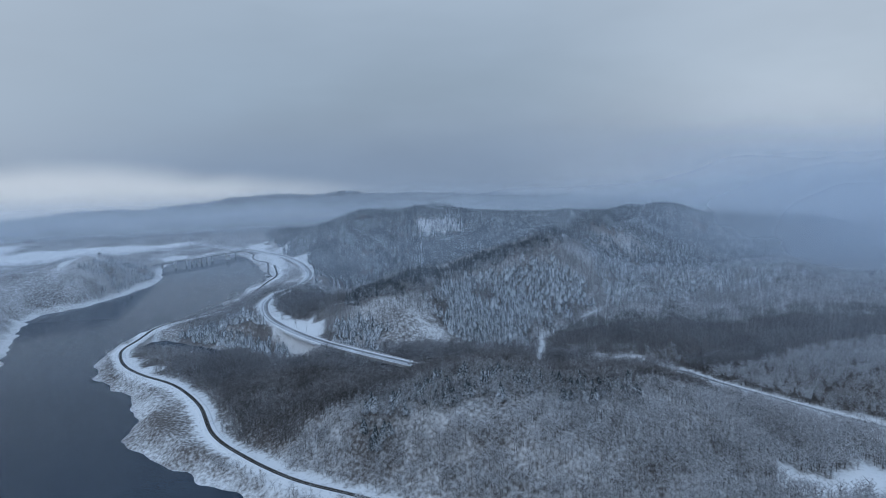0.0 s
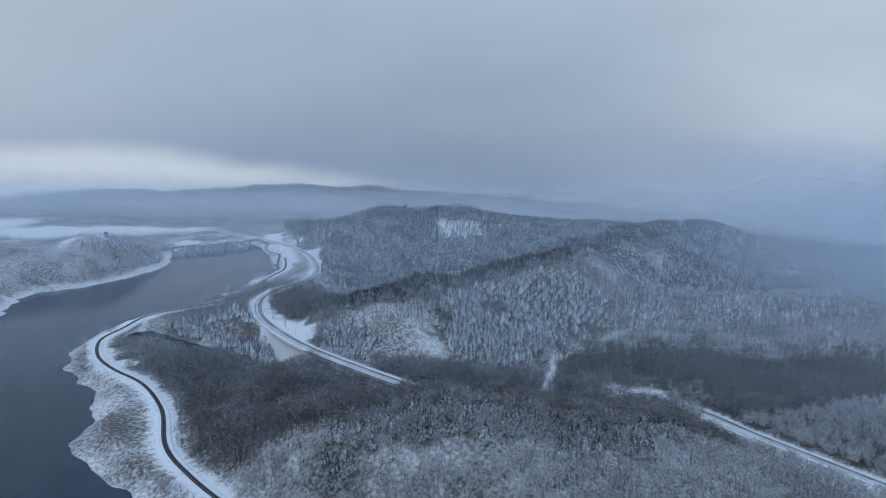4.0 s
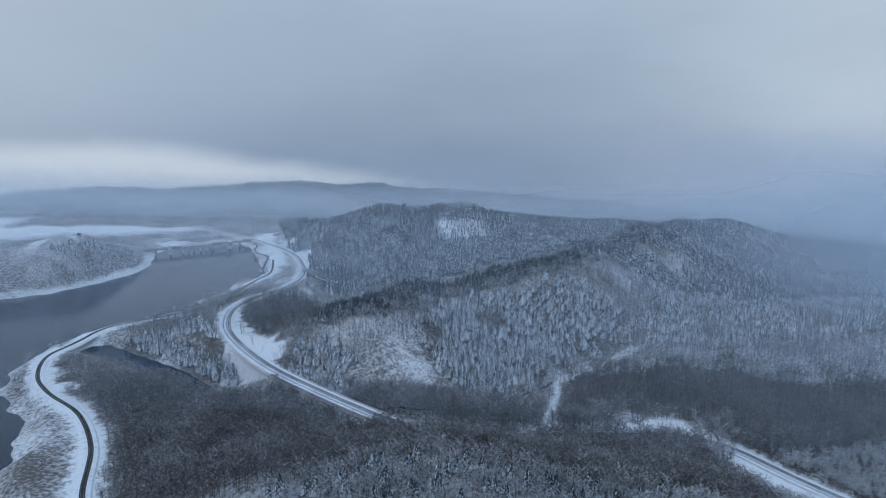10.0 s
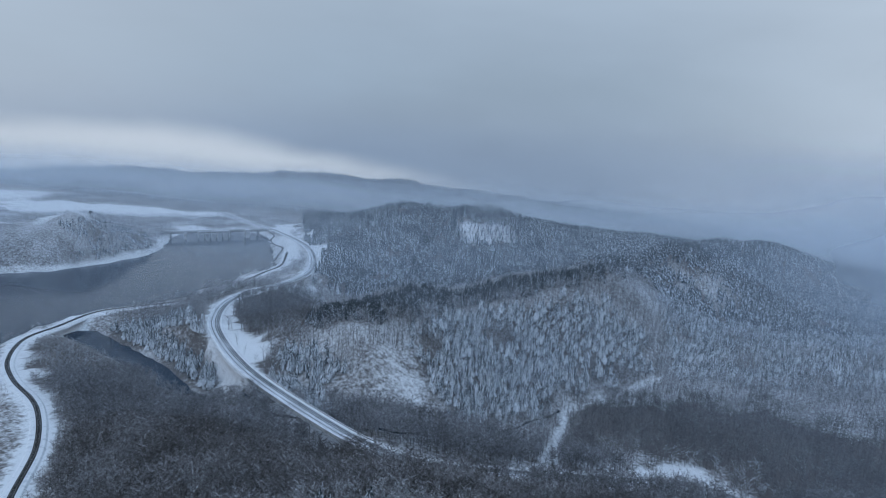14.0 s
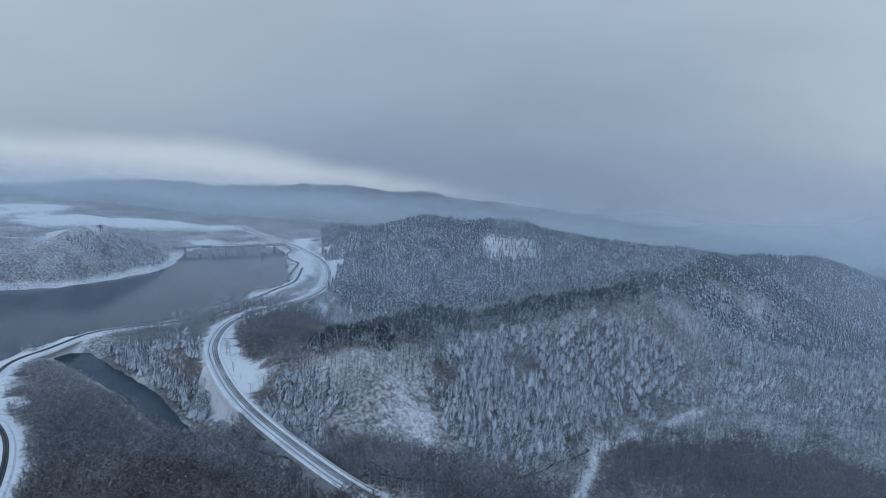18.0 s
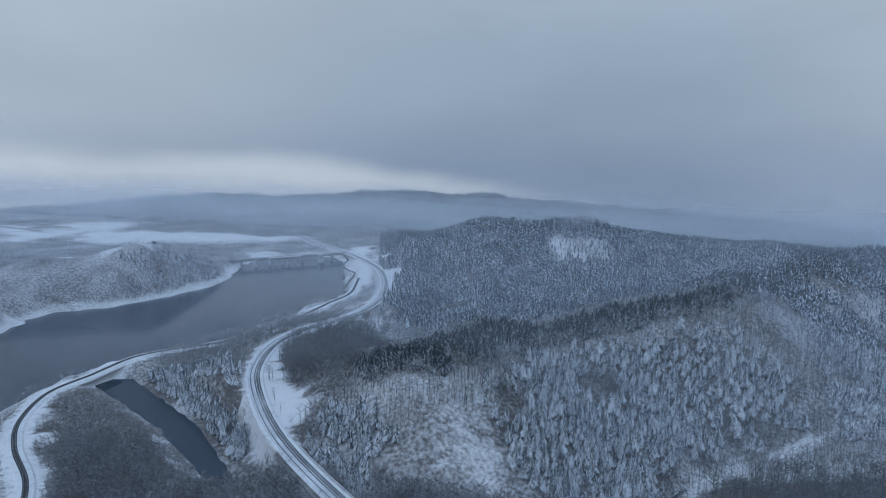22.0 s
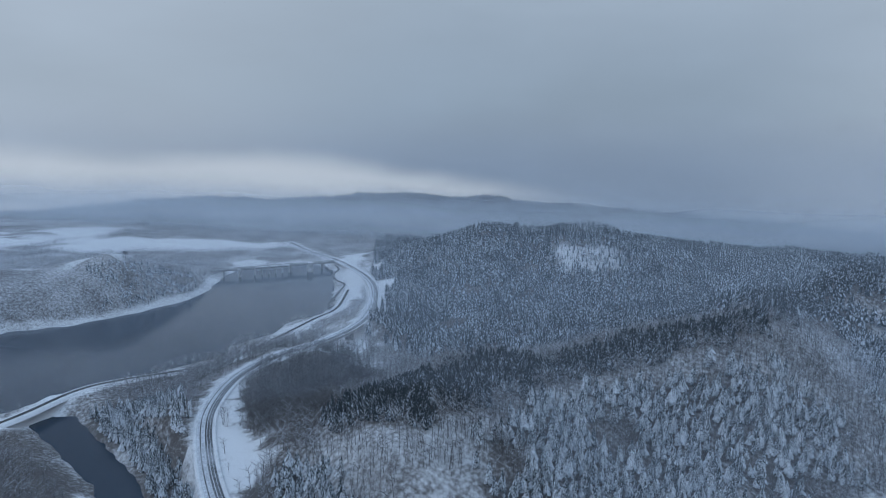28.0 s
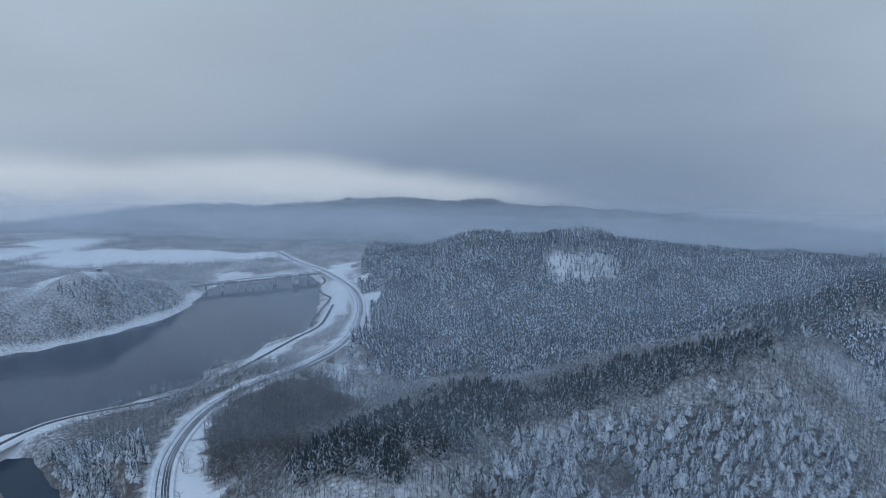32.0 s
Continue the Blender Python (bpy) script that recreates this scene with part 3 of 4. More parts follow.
# ---- trees ----
def conifer_shape(seed, boughs, width=0.25):
    """Crown of a fir 1 high: drooping roof-shaped boughs set round the stem, clumped and uneven, with a spiky top."""
    r = random.Random(seed)
    v, f = [], []
    lop = r.uniform(0, 6.28)
    core = [(0.5 * width * r.uniform(0.8, 1.2) * math.cos(1.257 * k), 0.5 * width * r.uniform(0.8, 1.2) * math.sin(1.257 * k), 0.10) for k in range(5)]
    v += core + [(0, 0, 0.93)]
    f += [(k, (k + 1) % 5, 5) for k in range(5)]
    for k in range(boughs):
        u = ((k + r.random()) / boughs) ** 1.15
        a = 2.4 * k + r.uniform(-0.5, 0.5)
        rad = width * (1 - u) ** 0.62 * min(1.0, 0.55 + 2.2 * u) * r.uniform(0.62, 1.28) * (1 + 0.18 * math.cos(a - lop)) + 0.02
        z = 0.14 + 0.80 * u + r.uniform(-0.02, 0.02)
        half = rad * r.uniform(0.34, 0.5) + 0.012
        c, q = math.cos(a), math.sin(a)
        i = len(v)
        drop = 0.06 + 0.34 * rad
        v += [(0.12 * rad * c, 0.12 * rad * q, z + 0.07), (rad * c, rad * q, z - drop),
              (0.62 * rad * c - half * q, 0.62 * rad * q + half * c, z - drop * 0.75), (0.62 * rad * c + half * q, 0.62 * rad * q - half * c, z - drop * 0.75), (0.60 * rad * c, 0.60 * rad * q, z + 0.035)]
        f += [(i, i + 4, i + 2), (i, i + 3, i + 4), (i + 4, i + 1, i + 2), (i + 4, i + 3, i + 1)]
    i = len(v)
    v += [(0, 0, 1.0)] + [(0.035 * math.cos(2.09 * k), 0.035 * math.sin(2.09 * k), 0.84) for k in range(3)]
    f += [(i, i + 1, i + 2), (i, i + 2, i + 3), (i, i + 3, i + 1)]
    return np.array(v), np.array(f)


def trunk_shape(seed, height, radius, bend=0.03):
    r = random.Random(seed)
    v, f = [], []
    for k in range(3):
        u = k / 2
        q = radius * (1 - 0.75 * u)
        dx, dy = r.uniform(-bend, bend) * u, r.uniform(-bend, bend) * u
        v += [(dx + q * math.cos(2.094 * i), dy + q * math.sin(2.094 * i), height * u) for i in range(3)]
    for k in range(2):
        for i in range(3):
            a, b = 3 * k + i, 3 * k + (i + 1) % 3
            f += [(a, b, b + 3), (a, b + 3, a + 3)]
    return np.array(v), np.array(f)


def bare_shape(seed, limbs, twigs):
    """Bare crown of a broadleaf tree: limbs that rise and fork into twigs, for a tree 1 high."""
    r = random.Random(seed)
    v, f = [], []

    def blade(a, b, w):
        a, b = Vector(a), Vector(b)
        side = (b - a).cross(Vector((r.uniform(-1, 1), r.uniform(-1, 1), 0.3))).normalized() * w
        i = len(v)
        v.extend([tuple(a - side), tuple(a + side), tuple(b)])
        f.append((i, i + 1, i + 2))

    for k in range(limbs):
        z = 0.34 + 0.55 * k / limbs
        a = k * 2.4 + r.uniform(-0.5, 0.5)
        reach = (0.10 + 0.20 * math.sin(3.14 * min(1, (1.15 - z) * 1.1))) * r.uniform(0.7, 1.2)
        tip = Vector((reach * math.cos(a), reach * math.sin(a), min(1.0, z + reach * r.uniform(0.5, 1.3))))
        base = Vector((0, 0, z))
        blade(base, tip, 0.014)
        for _ in range(twigs):
            q = base.lerp(tip, r.uniform(0.3, 0.9))
            d = Vector((r.uniform(-1, 1), r.uniform(-1, 1), r.uniform(0.0, 1.1))).normalized() * r.uniform(0.06, 0.15)
            blade(q, q + d, 0.009)
    return np.array(v), np.array(f)


def plant(name, shapes, spots, heights, mat, label, spread=(0.85, 1.2), parent=None, category="forest"):
    """One object of many trees: shapes at the spots."""
    vs, fs, n = [], [], 0
    pick = np.random.randint(0, len(shapes), len(spots))
    for k, (v, f) in enumerate(shapes):
        m = pick == k
        if not m.any():
            continue
        p, h = spots[m], heights[m]
        a, w = np.random.rand(len(p)) * 6.283, np.random.uniform(*spread, len(p))
        c, s = np.cos(a)[:, None], np.sin(a)[:, None]
        hw = (h * w)[:, None]
        tilt = [0.10 * np.sin(p[:, :1] * 37.3 + p[:, 1:2] * 91.7 + k0) * h[:, None] * v[:, 2] for k0 in (0, 2)]
        q = np.stack([p[:, :1] + hw * (v[:, 0] * c - v[:, 1] * s) + tilt[0], p[:, 1:2] + hw * (v[:, 0] * s + v[:, 1] * c) + tilt[1], p[:, 2:3] + h[:, None] * v[:, 2]], -1)
        vs.append(q.reshape(-1, 3))
        fs.append((f[None] + len(v) * np.arange(len(p))[:, None, None] + n).reshape(-1, 3))
        n += q.shape[0] * q.shape[1]
    if not vs:
        return None
    ob = raw(name, np.vstack(vs), np.vstack(fs), mat, parent)
    if parent is None:
        tagged(ob, label, category, kind="stuff")
    else:
        tagged(ob, label, kind="stuff")
    return ob


FIRS = [conifer_shape(s, 40) for s in range(7)]
FIRS_MID = [conifer_shape(s + 20, 22) for s in range(7)]
FIRS_FAR = [conifer_shape(s + 40, 9, 0.26) for s in range(6)]
BARES = [bare_shape(s, 12, 4) for s in range(6)]
BARES_FAR = [bare_shape(s + 30, 7, 1) for s in range(4)]
STEMS = [trunk_shape(s, 0.85, 0.011) for s in range(4)]
STEMS_THIN = [(v[[0, 1, 2, 6, 7, 8]], np.array([(0, 1, 4), (0, 4, 3), (1, 2, 5), (1, 5, 4), (2, 0, 3), (2, 3, 5)])) for v, _ in STEMS]
FIRSTEMS = [trunk_shape(s + 9, 0.5, 0.018, 0.005) for s in range(3)]


def scatter(x0, x1, y0, y1, per):
    """Random spots, one for each per square metres, with the land they stand on."""
    n = int((x1 - x0) * (y1 - y0) / per)
    x, y = np.random.uniform(x0, x1, n), np.random.uniform(y0, y1, n)
    seen = (x < 0.74 * y + 70) & (x > -0.95 * (y - 150) - 100) & (y > 285)
    x, y = x[seen], y[seen]
    ok = (region(x, y, LAKE) < -4.5) & (region(x, y, POND) < -2) & (cover(x, y) < 0.5)
    x, y = x[ok], y[ok]
    return x, y, land(x, y) - 0.15


def rows_of(*a):
    return np.stack(a, -1)


def soft_in(x, y, poly, wave=6):
    return region(x, y, poly) + wave * ripple(x, y, 35, 41) > 0


# where firs stand, and where bare broadleaf trees
def is_fir(x, y):
    hill = soft_in(x, y, SHOREFIRS, 5) | soft_in(x, y, STAND, 7) | soft_in(x, y, CREST, 7) | soft_in(x, y, THICKET, 6) | soft_in(x, y, PLANTATION)
    hill |= (y > 880 + 25 * ripple(x, y, 110, 52)) & (x > -185 - 0.38 * (y - 900))
    hill |= (x > 190) & (y > 715) & (ripple(x, y, 60, 56) > -0.6)
    crest = (np.abs(y - 388) < 15 + 7 * ripple(x, y, 36, 53)) & (np.abs(x - 28) < 105)
    f = hill | (crest & (ripple(x, y, 14, 54) > 0.35))
    f &= ~soft_in(x, y, BROWN) & ~soft_in(x, y, DARKWOOD, 14) & ~soft_in(x, y, CUTOVER) & ~soft_in(x, y, GLADE, 12) & ~soft_in(x, y, SCAR, 12)
    return f & ~((ripple(x, y, 70, 55) > 1.0) & (y > 600))


# thin growth only on the lakeside flat
def sparse(x, y):
    return (region(x, y, FLAT) < 0) | (np.random.rand(*x.shape) < 0.9)


# stretch on the near crest whose trees stand as things of their own
def on_crest(x, y):
    return (x > -55) & (x < 117) & (y > 363) & (y < 418)


# near and middle woods
x, y, z = scatter(-380, 560, 535, 870, 12)
m = is_fir(x, y)
# dark: thinly snowed crest firs, plus a ridge strip coloured for valley shade
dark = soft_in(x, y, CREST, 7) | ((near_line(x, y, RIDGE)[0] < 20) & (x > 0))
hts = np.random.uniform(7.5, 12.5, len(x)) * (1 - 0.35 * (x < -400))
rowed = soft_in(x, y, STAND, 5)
for name, pick, mat, label in (("fir_wood", m & ~dark & ~rowed, M_FIR, "dense wood of snow-laden firs on the hillside"), ("dark_fir_wood", m & dark, M_FIRDARK, "firs with little snow along the ridge, darkened for valley shade too")):
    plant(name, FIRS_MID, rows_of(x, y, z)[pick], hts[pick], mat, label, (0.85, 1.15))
# the planted stand: rows up the slope
a, b = np.meshgrid(np.arange(0, 480, 4.2), np.arange(-300, 300, 5.3))
a, b = a + np.random.uniform(-1.2, 1.2, a.shape), b + np.random.uniform(-1.4, 1.4, a.shape) + 4 * np.sin(a / 90)
x, y = (-53 + 0.6 * a + 0.8 * b).ravel(), (530 + 0.8 * a - 0.6 * b).ravel()
m = soft_in(x, y, STAND, 7) & is_fir(x, y) & (cover(x, y) < 0.5) & (np.random.rand(len(x)) > 0.12)
x, y = x[m], y[m]
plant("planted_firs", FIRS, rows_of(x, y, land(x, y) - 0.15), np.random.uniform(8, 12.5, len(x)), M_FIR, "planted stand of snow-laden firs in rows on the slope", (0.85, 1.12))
x, y, z = scatter(-560, 800, 870, 1480, 18)
m = is_fir(x, y)
# the ridge strip again carries the valley's shade in its darker colour
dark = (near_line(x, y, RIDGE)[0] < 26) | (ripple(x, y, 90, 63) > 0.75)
hts = np.random.uniform(7, 14, len(x)) * (1 - 0.4 * (x < -400))
shore = m & (x < -400)
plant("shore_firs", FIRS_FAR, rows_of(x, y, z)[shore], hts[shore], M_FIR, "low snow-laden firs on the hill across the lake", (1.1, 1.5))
m &= ~shore
plant("fir_wood", FIRS_FAR, rows_of(x, y, z)[m & ~dark], hts[m & ~dark], M_FIRMID, "snowy firs covering the farther hill", (0.95, 1.25))
plant("dark_fir_wood", FIRS_FAR, rows_of(x, y, z)[m & dark], hts[m & dark], M_FIRDARK, "firs along the crest of the long ridge, darkened for valley shade too", (0.95, 1.25))
x, y, z = scatter(-1700, 1200, 1480, 1860, 45)
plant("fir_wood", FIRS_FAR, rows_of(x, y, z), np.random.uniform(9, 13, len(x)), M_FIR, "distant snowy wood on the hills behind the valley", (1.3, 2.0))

x, y, z = scatter(-120, 420, 520, 1300, 40)
m = soft_in(x, y, GLADE, 14) | soft_in(x, y, SCAR, 14)
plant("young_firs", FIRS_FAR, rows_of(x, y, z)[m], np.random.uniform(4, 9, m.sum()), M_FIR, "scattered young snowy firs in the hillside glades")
x, y, z = scatter(-70, 40, 535, 650, 5)
m = soft_in(x, y, CUTOVER, 4) & (np.sin((0.5 * x + y) * 0.62 + 1.5 * ripple(x, y, 30, 81)) > 0.0)
plant("brush_rows", BARES_FAR, rows_of(x, y, z)[m], np.random.uniform(1.5, 4.5, m.sum()), M_TWIG, "rows of brush and slash on the snowy cutover", (1.2, 2.2))

# bare broadleaf woods
def broadleaf(x0, x1, y0, y1, per, lo, hi, shapes, label, frost, keep=None, bark=None):
    x, y, z = scatter(x0, x1, y0, y1, per)
    m = ~is_fir(x, y) & ~soft_in(x, y, CUTOVER) & ~soft_in(x, y, GLADE) & ~soft_in(x, y, SCAR)
    if keep is not None:
        m &= keep(x, y)
    x, y, z = x[m], y[m], z[m]
    h = np.random.uniform(lo, hi, len(x)) * (0.30 + 0.70 * smooth(6, 42, -region(x, y, POND))) * (0.5 + 0.5 * smooth(9, 22, near_line(x, y, RAIL)[0]))
    state = np.random.get_state()
    wood = plant("bare_wood", shapes, rows_of(x, y, z), h, frost, label)
    np.random.set_state(state)
    plant("trunks", STEMS_THIN, rows_of(x, y, z), h, bark or M_BARK, "thin upright trunks", parent=wood)


front = lambda x, y: ((y < 401 + 0.05 * x) | (x > 178)) & (y < 547)  # noqa: E731
broadleaf(-300, 400, 285, 547, 7.5, 8, 13, BARES, "bare grey broadleaf wood over snow on the near hill", M_GREY, lambda x, y: front(x, y) & ~on_crest(x, y) & sparse(x, y))
broadleaf(-315, 290, 401, 570, 9, 10, 16, BARES, "dense dark bare wood on the back of the near hill", M_TWIG, lambda x, y: ~front(x, y) & ~on_crest(x, y) & (region(x, y, FLAT) < 0))
broadleaf(-380, 500, 545, 860, 10, 8, 14, BARES_FAR, "bare broadleaf wood on the valley floor", M_GREY, lambda x, y: ~soft_in(x, y, BROWN) & ~soft_in(x, y, DARKWOOD, 14))
broadleaf(-240, 460, 555, 840, 7, 9, 14, BARES_FAR, "dark dense stand of bare trees", M_TWIG, lambda x, y: soft_in(x, y, BROWN) | soft_in(x, y, DARKWOOD, 14))
# here the trunks take the crowns' pale colour too, for haze
broadleaf(-900, -170, 600, 1500, 11, 4.5, 7.5, BARES_FAR, "frosted bare wood on the shore across the lake, paled for haze", M_FROSTHAZE, lambda x, y: (y > 860) | (x < -385), M_FROSTHAZE)

# trees of the near crest, each a thing
fir_kinds, bare_kinds = [], []
for k in range(5):
    tree = empty("fir_tree", "snow-laden fir standing on the near wooded crest", "tree", "firs on the crest")
    raw("crown", FIRS[k][0] * (1.1, 1.1, 1), FIRS[k][1], M_FIRMID, tree)
    raw("trunk", *FIRSTEMS[k % 3], M_BARK, tree)
    fir_kinds.append(tree)
for k in range(5):
    tree = empty("bare_tree", "bare frosted broadleaf tree on the near wooded crest", "tree", "bare trees on the crest")
    raw("crown", *BARES[k], M_GREY, tree)
    raw("trunk", *STEMS[k % 4], M_BARK, tree)
    bare_kinds.append(tree)
x, y, z = scatter(-55, 117, 363, 418, 9)
m = is_fir(x, y)
used = {}
left = ~m & (np.cumsum(~m) > 300)
wood = plant("bare_wood", BARES, rows_of(x, y, z)[left], np.random.uniform(8, 13, left.sum()), M_GREY, "more bare frosted trees between those of the near crest")
for xi, yi, zi, fi in list(zip(x[~left], y[~left], z[~left], m[~left])):
    kinds = fir_kinds if fi else bare_kinds
    k = random.randrange(5)
    h = random.uniform(9, 13) if fi else random.uniform(8, 13)
    place = pose(xi, yi, zi, random.uniform(-3, 3), random.uniform(-3, 3), random.uniform(0, 360))
    src = kinds[k]
    if (fi, k) not in used:
        used[fi, k] = src
        ob = src
        ob.matrix_basis = place
    else:
        ob = copy_thing(src, place)
    ob.scale = (h, h, h)


# ---- bridges, buildings ----
def beam(bm, a, b, w, h, drop=0.0):
    """A straight bar of that width and height between two points, its top at their height less drop."""
    a, b = Vector(a), Vector(b)
    d = b - a
    m = Matrix.Translation((a + b) / 2 - Vector((0, 0, drop + h))) @ d.to_track_quat("X", "Z").to_matrix().to_4x4()
    return box(bm, m, (d.length, w, h), min(w, h) * 0.06)


def lake_bridge():
    """Road bridge at the head of the lake, with a gate block and two intake towers at its side."""
    a, b = Vector((-502, 1110, 10)), Vector((-374, 1246, 10))
    thing = empty("lake_bridge", "long concrete bridge with snowy deck and gates across the lake", "bridge")
    d = (b - a).normalized()
    side = Vector((-d.y, d.x, 0))
    turn = math.degrees(math.atan2(d.y, d.x))
    up = Vector((0, 0, 1))
    part("deck", beam(bmesh.new(), a, b, 7.5, 0.8), M_CONC, thing)
    part("snow_cover", beam(bmesh.new(), a + 0.22 * up, b + 0.22 * up, 6.6, 0.2), M_SNOW, thing, "trodden snow on the deck")
    for s in (-1, 1):
        part("girder", beam(bmesh.new(), a + side * 2.4 * s, b + side * 2.4 * s, 0.6, 1.5, 0.82), M_CONC, thing)
        part("parapet", beam(bmesh.new(), a + side * 3.6 * s + 1.1 * up, b + side * 3.6 * s + 1.1 * up, 0.25, 0.9), M_CONC, thing)
    for i in (1, 5, 7):
        p = a.lerp(b, i / 8)
        pier = part("pier", box(bmesh.new(), pose(p.x, p.y, -5, 0, 0, turn), (1.6, 6.2, 11.4), 0.2), M_CONC, thing)
        part("pier_cap", box(bmesh.new(), pose(p.x, p.y, 6.7, 0, 0, turn), (2.3, 7.2, 1.0), 0.12), M_CONC, pier)
    # gate block: sill, lintel and the posts between five openings
    lo, hi = a.lerp(b, 0.34) - side * 6.5, a.lerp(b, 0.60) - side * 6.5
    lo.z = hi.z = 8.0
    gate = part("gate_block", beam(bmesh.new(), lo, hi, 4.0, 1.5), M_PALE, thing, "pale concrete gate block with a row of openings")
    part("lintel", beam(bmesh.new(), lo + 3.4 * up, hi + 3.4 * up, 4.4, 1.1), M_SNOW, gate, "snow-covered lintel")
    for i in range(6):
        p = lo.lerp(hi, i / 5)
        part("post", box(bmesh.new(), pose(p.x, p.y, -5, 0, 0, turn), (1.5, 3.8, 15.3), 0.1), M_PALE, gate)
    return thing


def intake_tower(x, y, wide, high, label):
    thing = empty("intake_tower", label, "tower")
    thing.matrix_basis = pose(x, y, 0, 0, 0, 46.7)
    shaft = part("shaft", box(bmesh.new(), pose(0, 0, -5), (wide, wide, high + 5), 0.2), M_PALE, thing)
    # dark slab on the wall, its colour standing for shade inside an opening
    part("window", box(bmesh.new(), pose(0, -wide / 2 - 0.02, high * 0.55), (wide * 0.35, 0.12, 1.6), 0.02), M_SLEEPER, shaft, "dark slab in place of a shaded narrow opening")
    part("roof", box(bmesh.new(), pose(0, 0, high), (wide + 0.9, wide + 0.9, 0.7), 0.15), M_SNOW, thing, "flat snow-covered roof")
    return thing


def viaduct(m, label):
    """Deck of the road over low ground, with parapets and piers."""
    line = ROADLINE[m]
    thing = empty("road_viaduct", label, "bridge")
    v, q = strip(line, (-6.4, -6.4, 6.4, 6.4, 5.6, 5.6, -5.6, -5.6, -6.4), (0.1, -1.0, -1.0, 0.1, 0.1, -0.2, -0.2, 0.1, 0.1))
    raw("deck", v, q, M_CONC, thing, False, 4)
    for s in (-1, 1):
        v, q = strip(line, (s * 6.0 - 0.2, s * 6.0 - 0.2, s * 6.0 + 0.2, s * 6.0 + 0.2), (0.0, 1.0, 1.0, 0.0))
        raw("parapet", v, q, M_CONC, thing, False, 4)
        v, q = strip(line, (s * 6.0 - 0.22, s * 6.0, s * 6.0 + 0.22), (1.0, 1.12, 1.0))
        raw("snow_ridge", v, q, M_SNOW, thing, False, 4)
        v, q = strip(line, (s * 3.4 - 0.4, s * 3.4 - 0.4, s * 3.4 + 0.4, s * 3.4 + 0.4), (-1.0, -2.4, -2.4, -1.0))
        raw("girder", v, q, M_CONC, thing, False, 4)
    for p in line[3::6]:
        i = int(np.argmin(np.hypot(line[:, 0] - p[0], line[:, 1] - p[1])))
        t = line[min(i + 1, len(line) - 1)] - line[i - 1]
        turn = math.degrees(math.atan2(t[1], t[0]))
        g = float(land(p[0], p[1])) - 1
        top = p[2] - 2.4
        if top - g > 0.6:
            pier = part("pier", box(bmesh.new(), pose(p[0], p[1], g, 0, 0, turn), (1.4, 7.5, top - g), 0.15), M_CONC, thing)
            part("pier_cap", box(bmesh.new(), pose(p[0], p[1], top - 0.9, 0, 0, turn), (2.0, 9.4, 0.9), 0.1), M_CONC, pier)
    return thing


lake_bridge()
intake_tower(-466, 1134, 3.2, 9.5, "slim pale concrete intake tower standing in the lake")
intake_tower(-397, 1204, 7.0, 12.5, "squat pale concrete intake tower standing in the lake")
viaduct((ROADLINE[:, 0] > -112) & (ROADLINE[:, 0] < -15) & (ROADLINE[:, 1] < 612), "concrete road viaduct with snowy deck over the low valley floor")
viaduct((ROADLINE[:, 1] > 812) & (ROADLINE[:, 1] < 892), "shorter concrete road bridge with snowy deck beside the lake")



def lookout():
    """A small lookout on the hill across the lake."""
    x, y = -514, 980
    g = float(land(x, y))
    thing = empty("lookout_tower", "small dark lookout tower with a snowy roof on the far hill", "tower")
    thing.matrix_basis = pose(x, y, g - 0.2)
    for a, b in ((-1, -1), (1, -1), (1, 1), (-1, 1)):
        part("leg", box(bmesh.new(), pose(1.6 * a, 1.6 * b, 0, 4 * b, -4 * a), (0.35, 0.35, 6.5), 0.03), M_SLEEPER, thing)
    part("platform", box(bmesh.new(), pose(0, 0, 6.2), (4.4, 4.4, 0.35), 0.04), M_SLEEPER, thing)
    part("cabin", box(bmesh.new(), pose(0, 0, 6.55), (3.2, 3.2, 2.4), 0.06), M_SLEEPER, thing)
    bm = bmesh.new()
    bmesh.ops.create_cone(bm, cap_ends=True, segments=4, radius1=3.2, radius2=0.2, depth=1.5, matrix=pose(0, 0, 9.7, 0, 0, 45))
    part("roof", bm, M_SNOW, thing, "snow-covered hipped roof")
    return thing


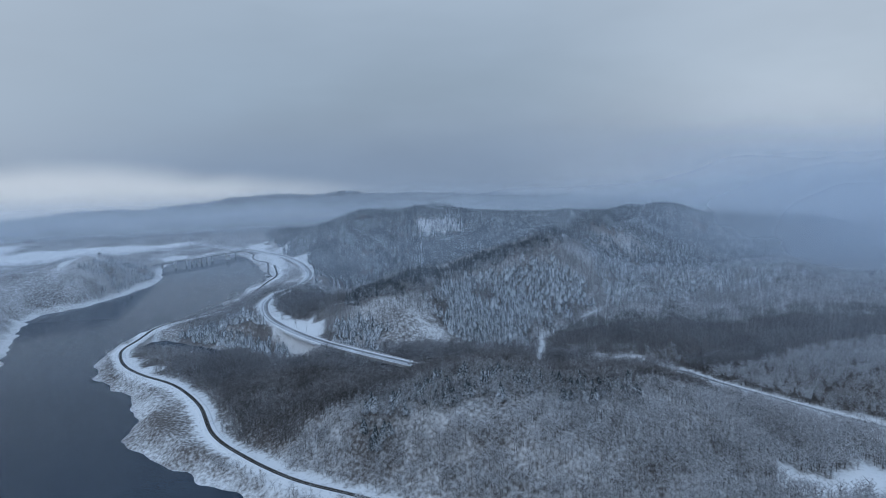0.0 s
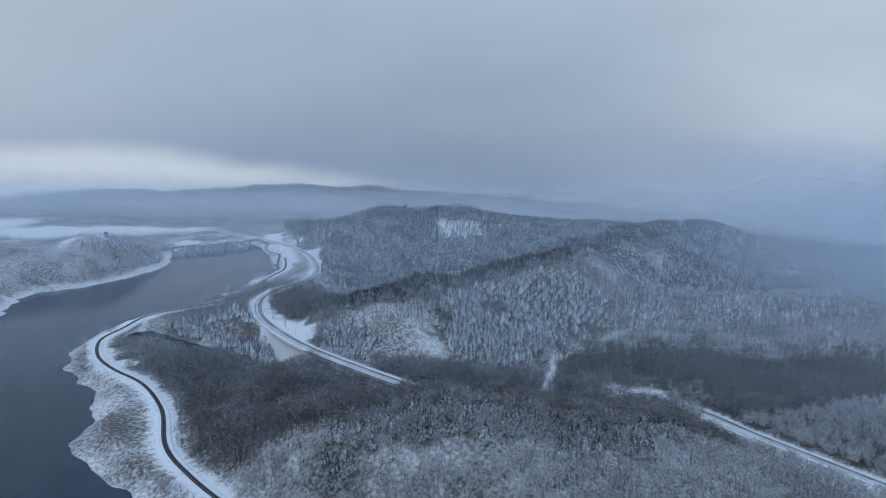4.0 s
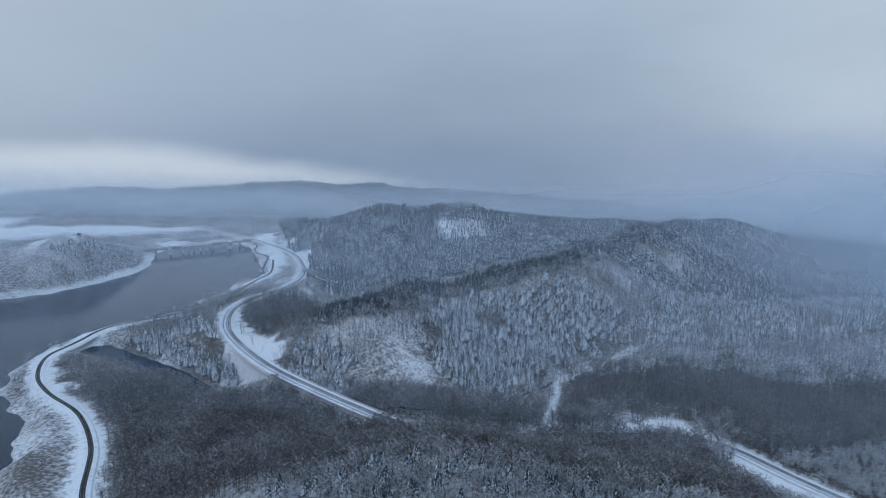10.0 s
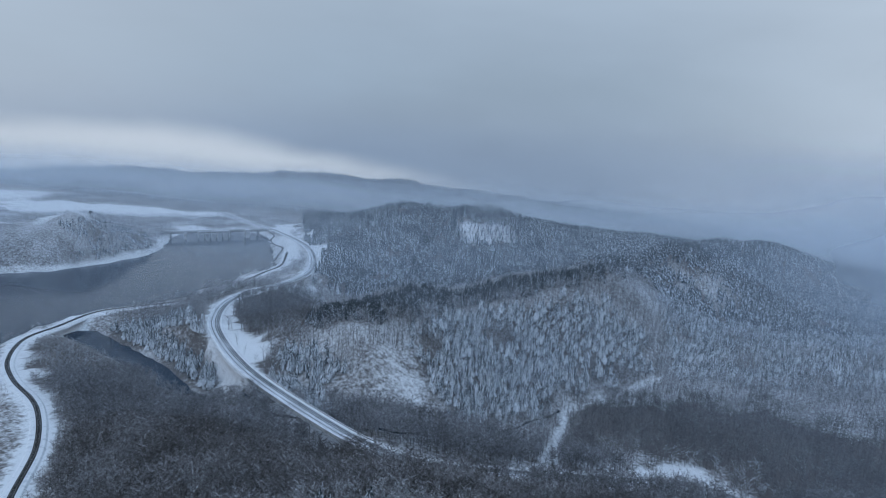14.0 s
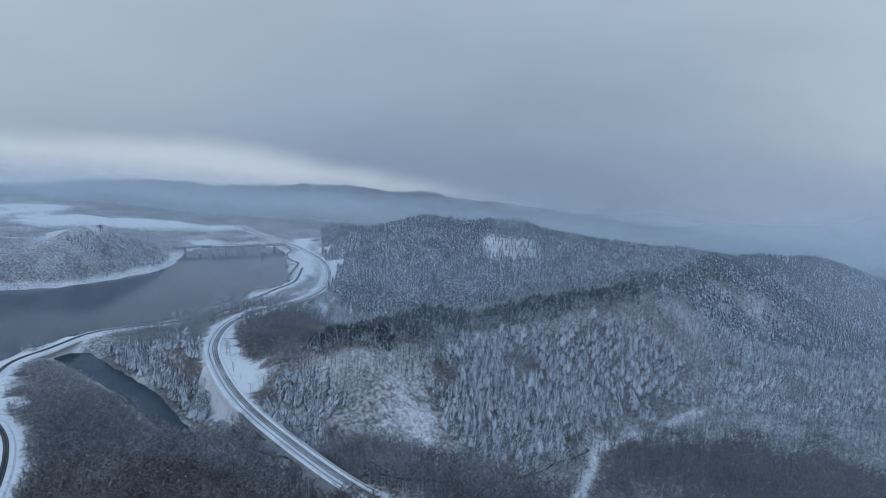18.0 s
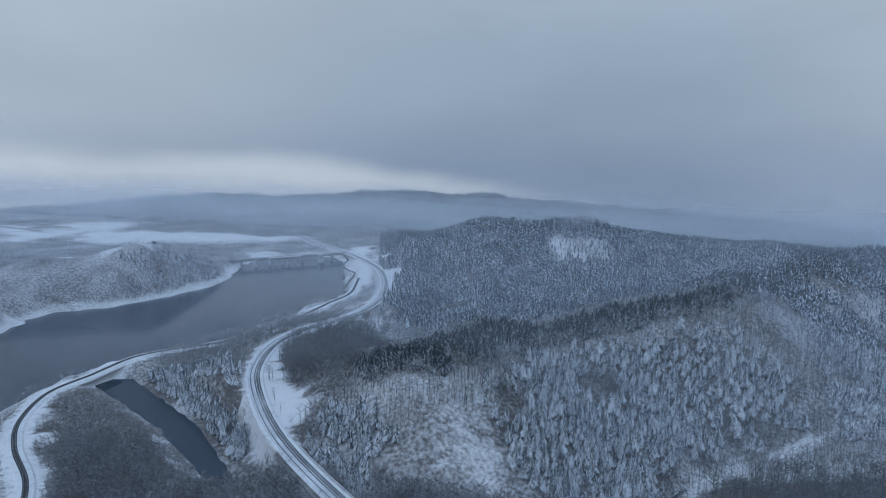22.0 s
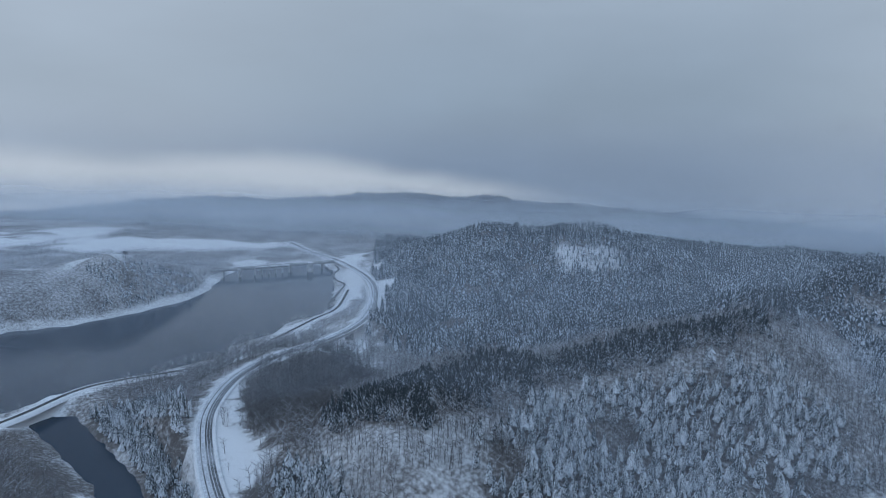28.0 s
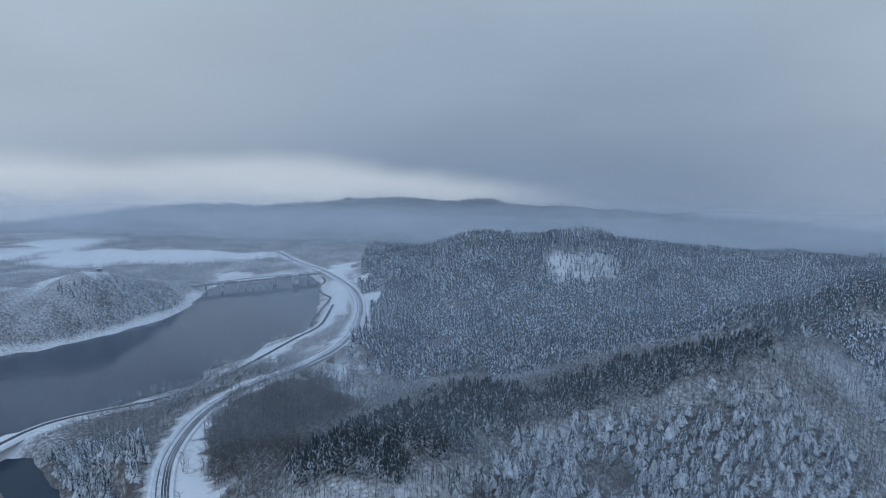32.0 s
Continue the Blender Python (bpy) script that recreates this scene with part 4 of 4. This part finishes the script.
def rock(x, y, size, turn):
    thing = tagged(new("rock_outcrop"), "dark bare rock outcrop breaking through the snowy bank", "rock")
    thing.matrix_basis = pose(x, y, float(land(x, y)) - 0.6, 0, 0, turn)
    bm = bmesh.new()
    bmesh.ops.create_icosphere(bm, subdivisions=3, radius=1)
    for v in bm.verts:
        k = 1 + 0.35 * noise.noise(v.co * 1.7 + Vector((x, y, 0)))
        v.co = Vector((v.co.x * size * 1.5 * k, v.co.y * size * k, max(v.co.z, -0.3) * size * 0.9 * k))
    me = bpy.data.meshes.new("rock_outcrop")
    bm.to_mesh(me)
    bm.free()
    me.materials.append(M_CONC)
    thing_mesh = new("rock", me)
    thing_mesh.parent = thing


lookout()
rock(-337, 1280, 5.0, 20)
rock(-347, 1291, 4.0, 70)

# ---- fog: tinted sheets in place of haze that deepens with distance ----
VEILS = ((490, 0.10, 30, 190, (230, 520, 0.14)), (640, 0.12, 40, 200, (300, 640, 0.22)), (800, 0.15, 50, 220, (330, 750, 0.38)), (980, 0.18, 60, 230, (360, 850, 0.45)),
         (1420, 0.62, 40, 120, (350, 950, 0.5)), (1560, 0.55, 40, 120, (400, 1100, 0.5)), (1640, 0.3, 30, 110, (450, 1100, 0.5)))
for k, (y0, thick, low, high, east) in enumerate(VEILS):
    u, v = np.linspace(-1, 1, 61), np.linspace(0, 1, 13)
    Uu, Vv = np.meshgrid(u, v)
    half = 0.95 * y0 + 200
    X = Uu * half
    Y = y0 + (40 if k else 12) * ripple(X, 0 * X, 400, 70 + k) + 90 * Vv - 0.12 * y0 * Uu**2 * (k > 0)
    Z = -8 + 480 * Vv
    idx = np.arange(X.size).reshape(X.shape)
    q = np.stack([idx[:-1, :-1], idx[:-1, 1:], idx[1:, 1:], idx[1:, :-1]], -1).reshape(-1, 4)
    fog = raw("backdrop_fog_sheet", np.stack([X, Y, Z], -1).reshape(-1, 3), q, mist_material("fog_haze_sheet", thick, low, high, east, 1.0 if k < 4 else 0.85, 60, (0.67, 0.78, 0.92) if k < 4 else (0.80, 0.86, 0.93)), None, True, 4)
    tagged(fog, "tinted see-through sheet standing in for grey-blue winter fog haze", "fog", kind="structure")
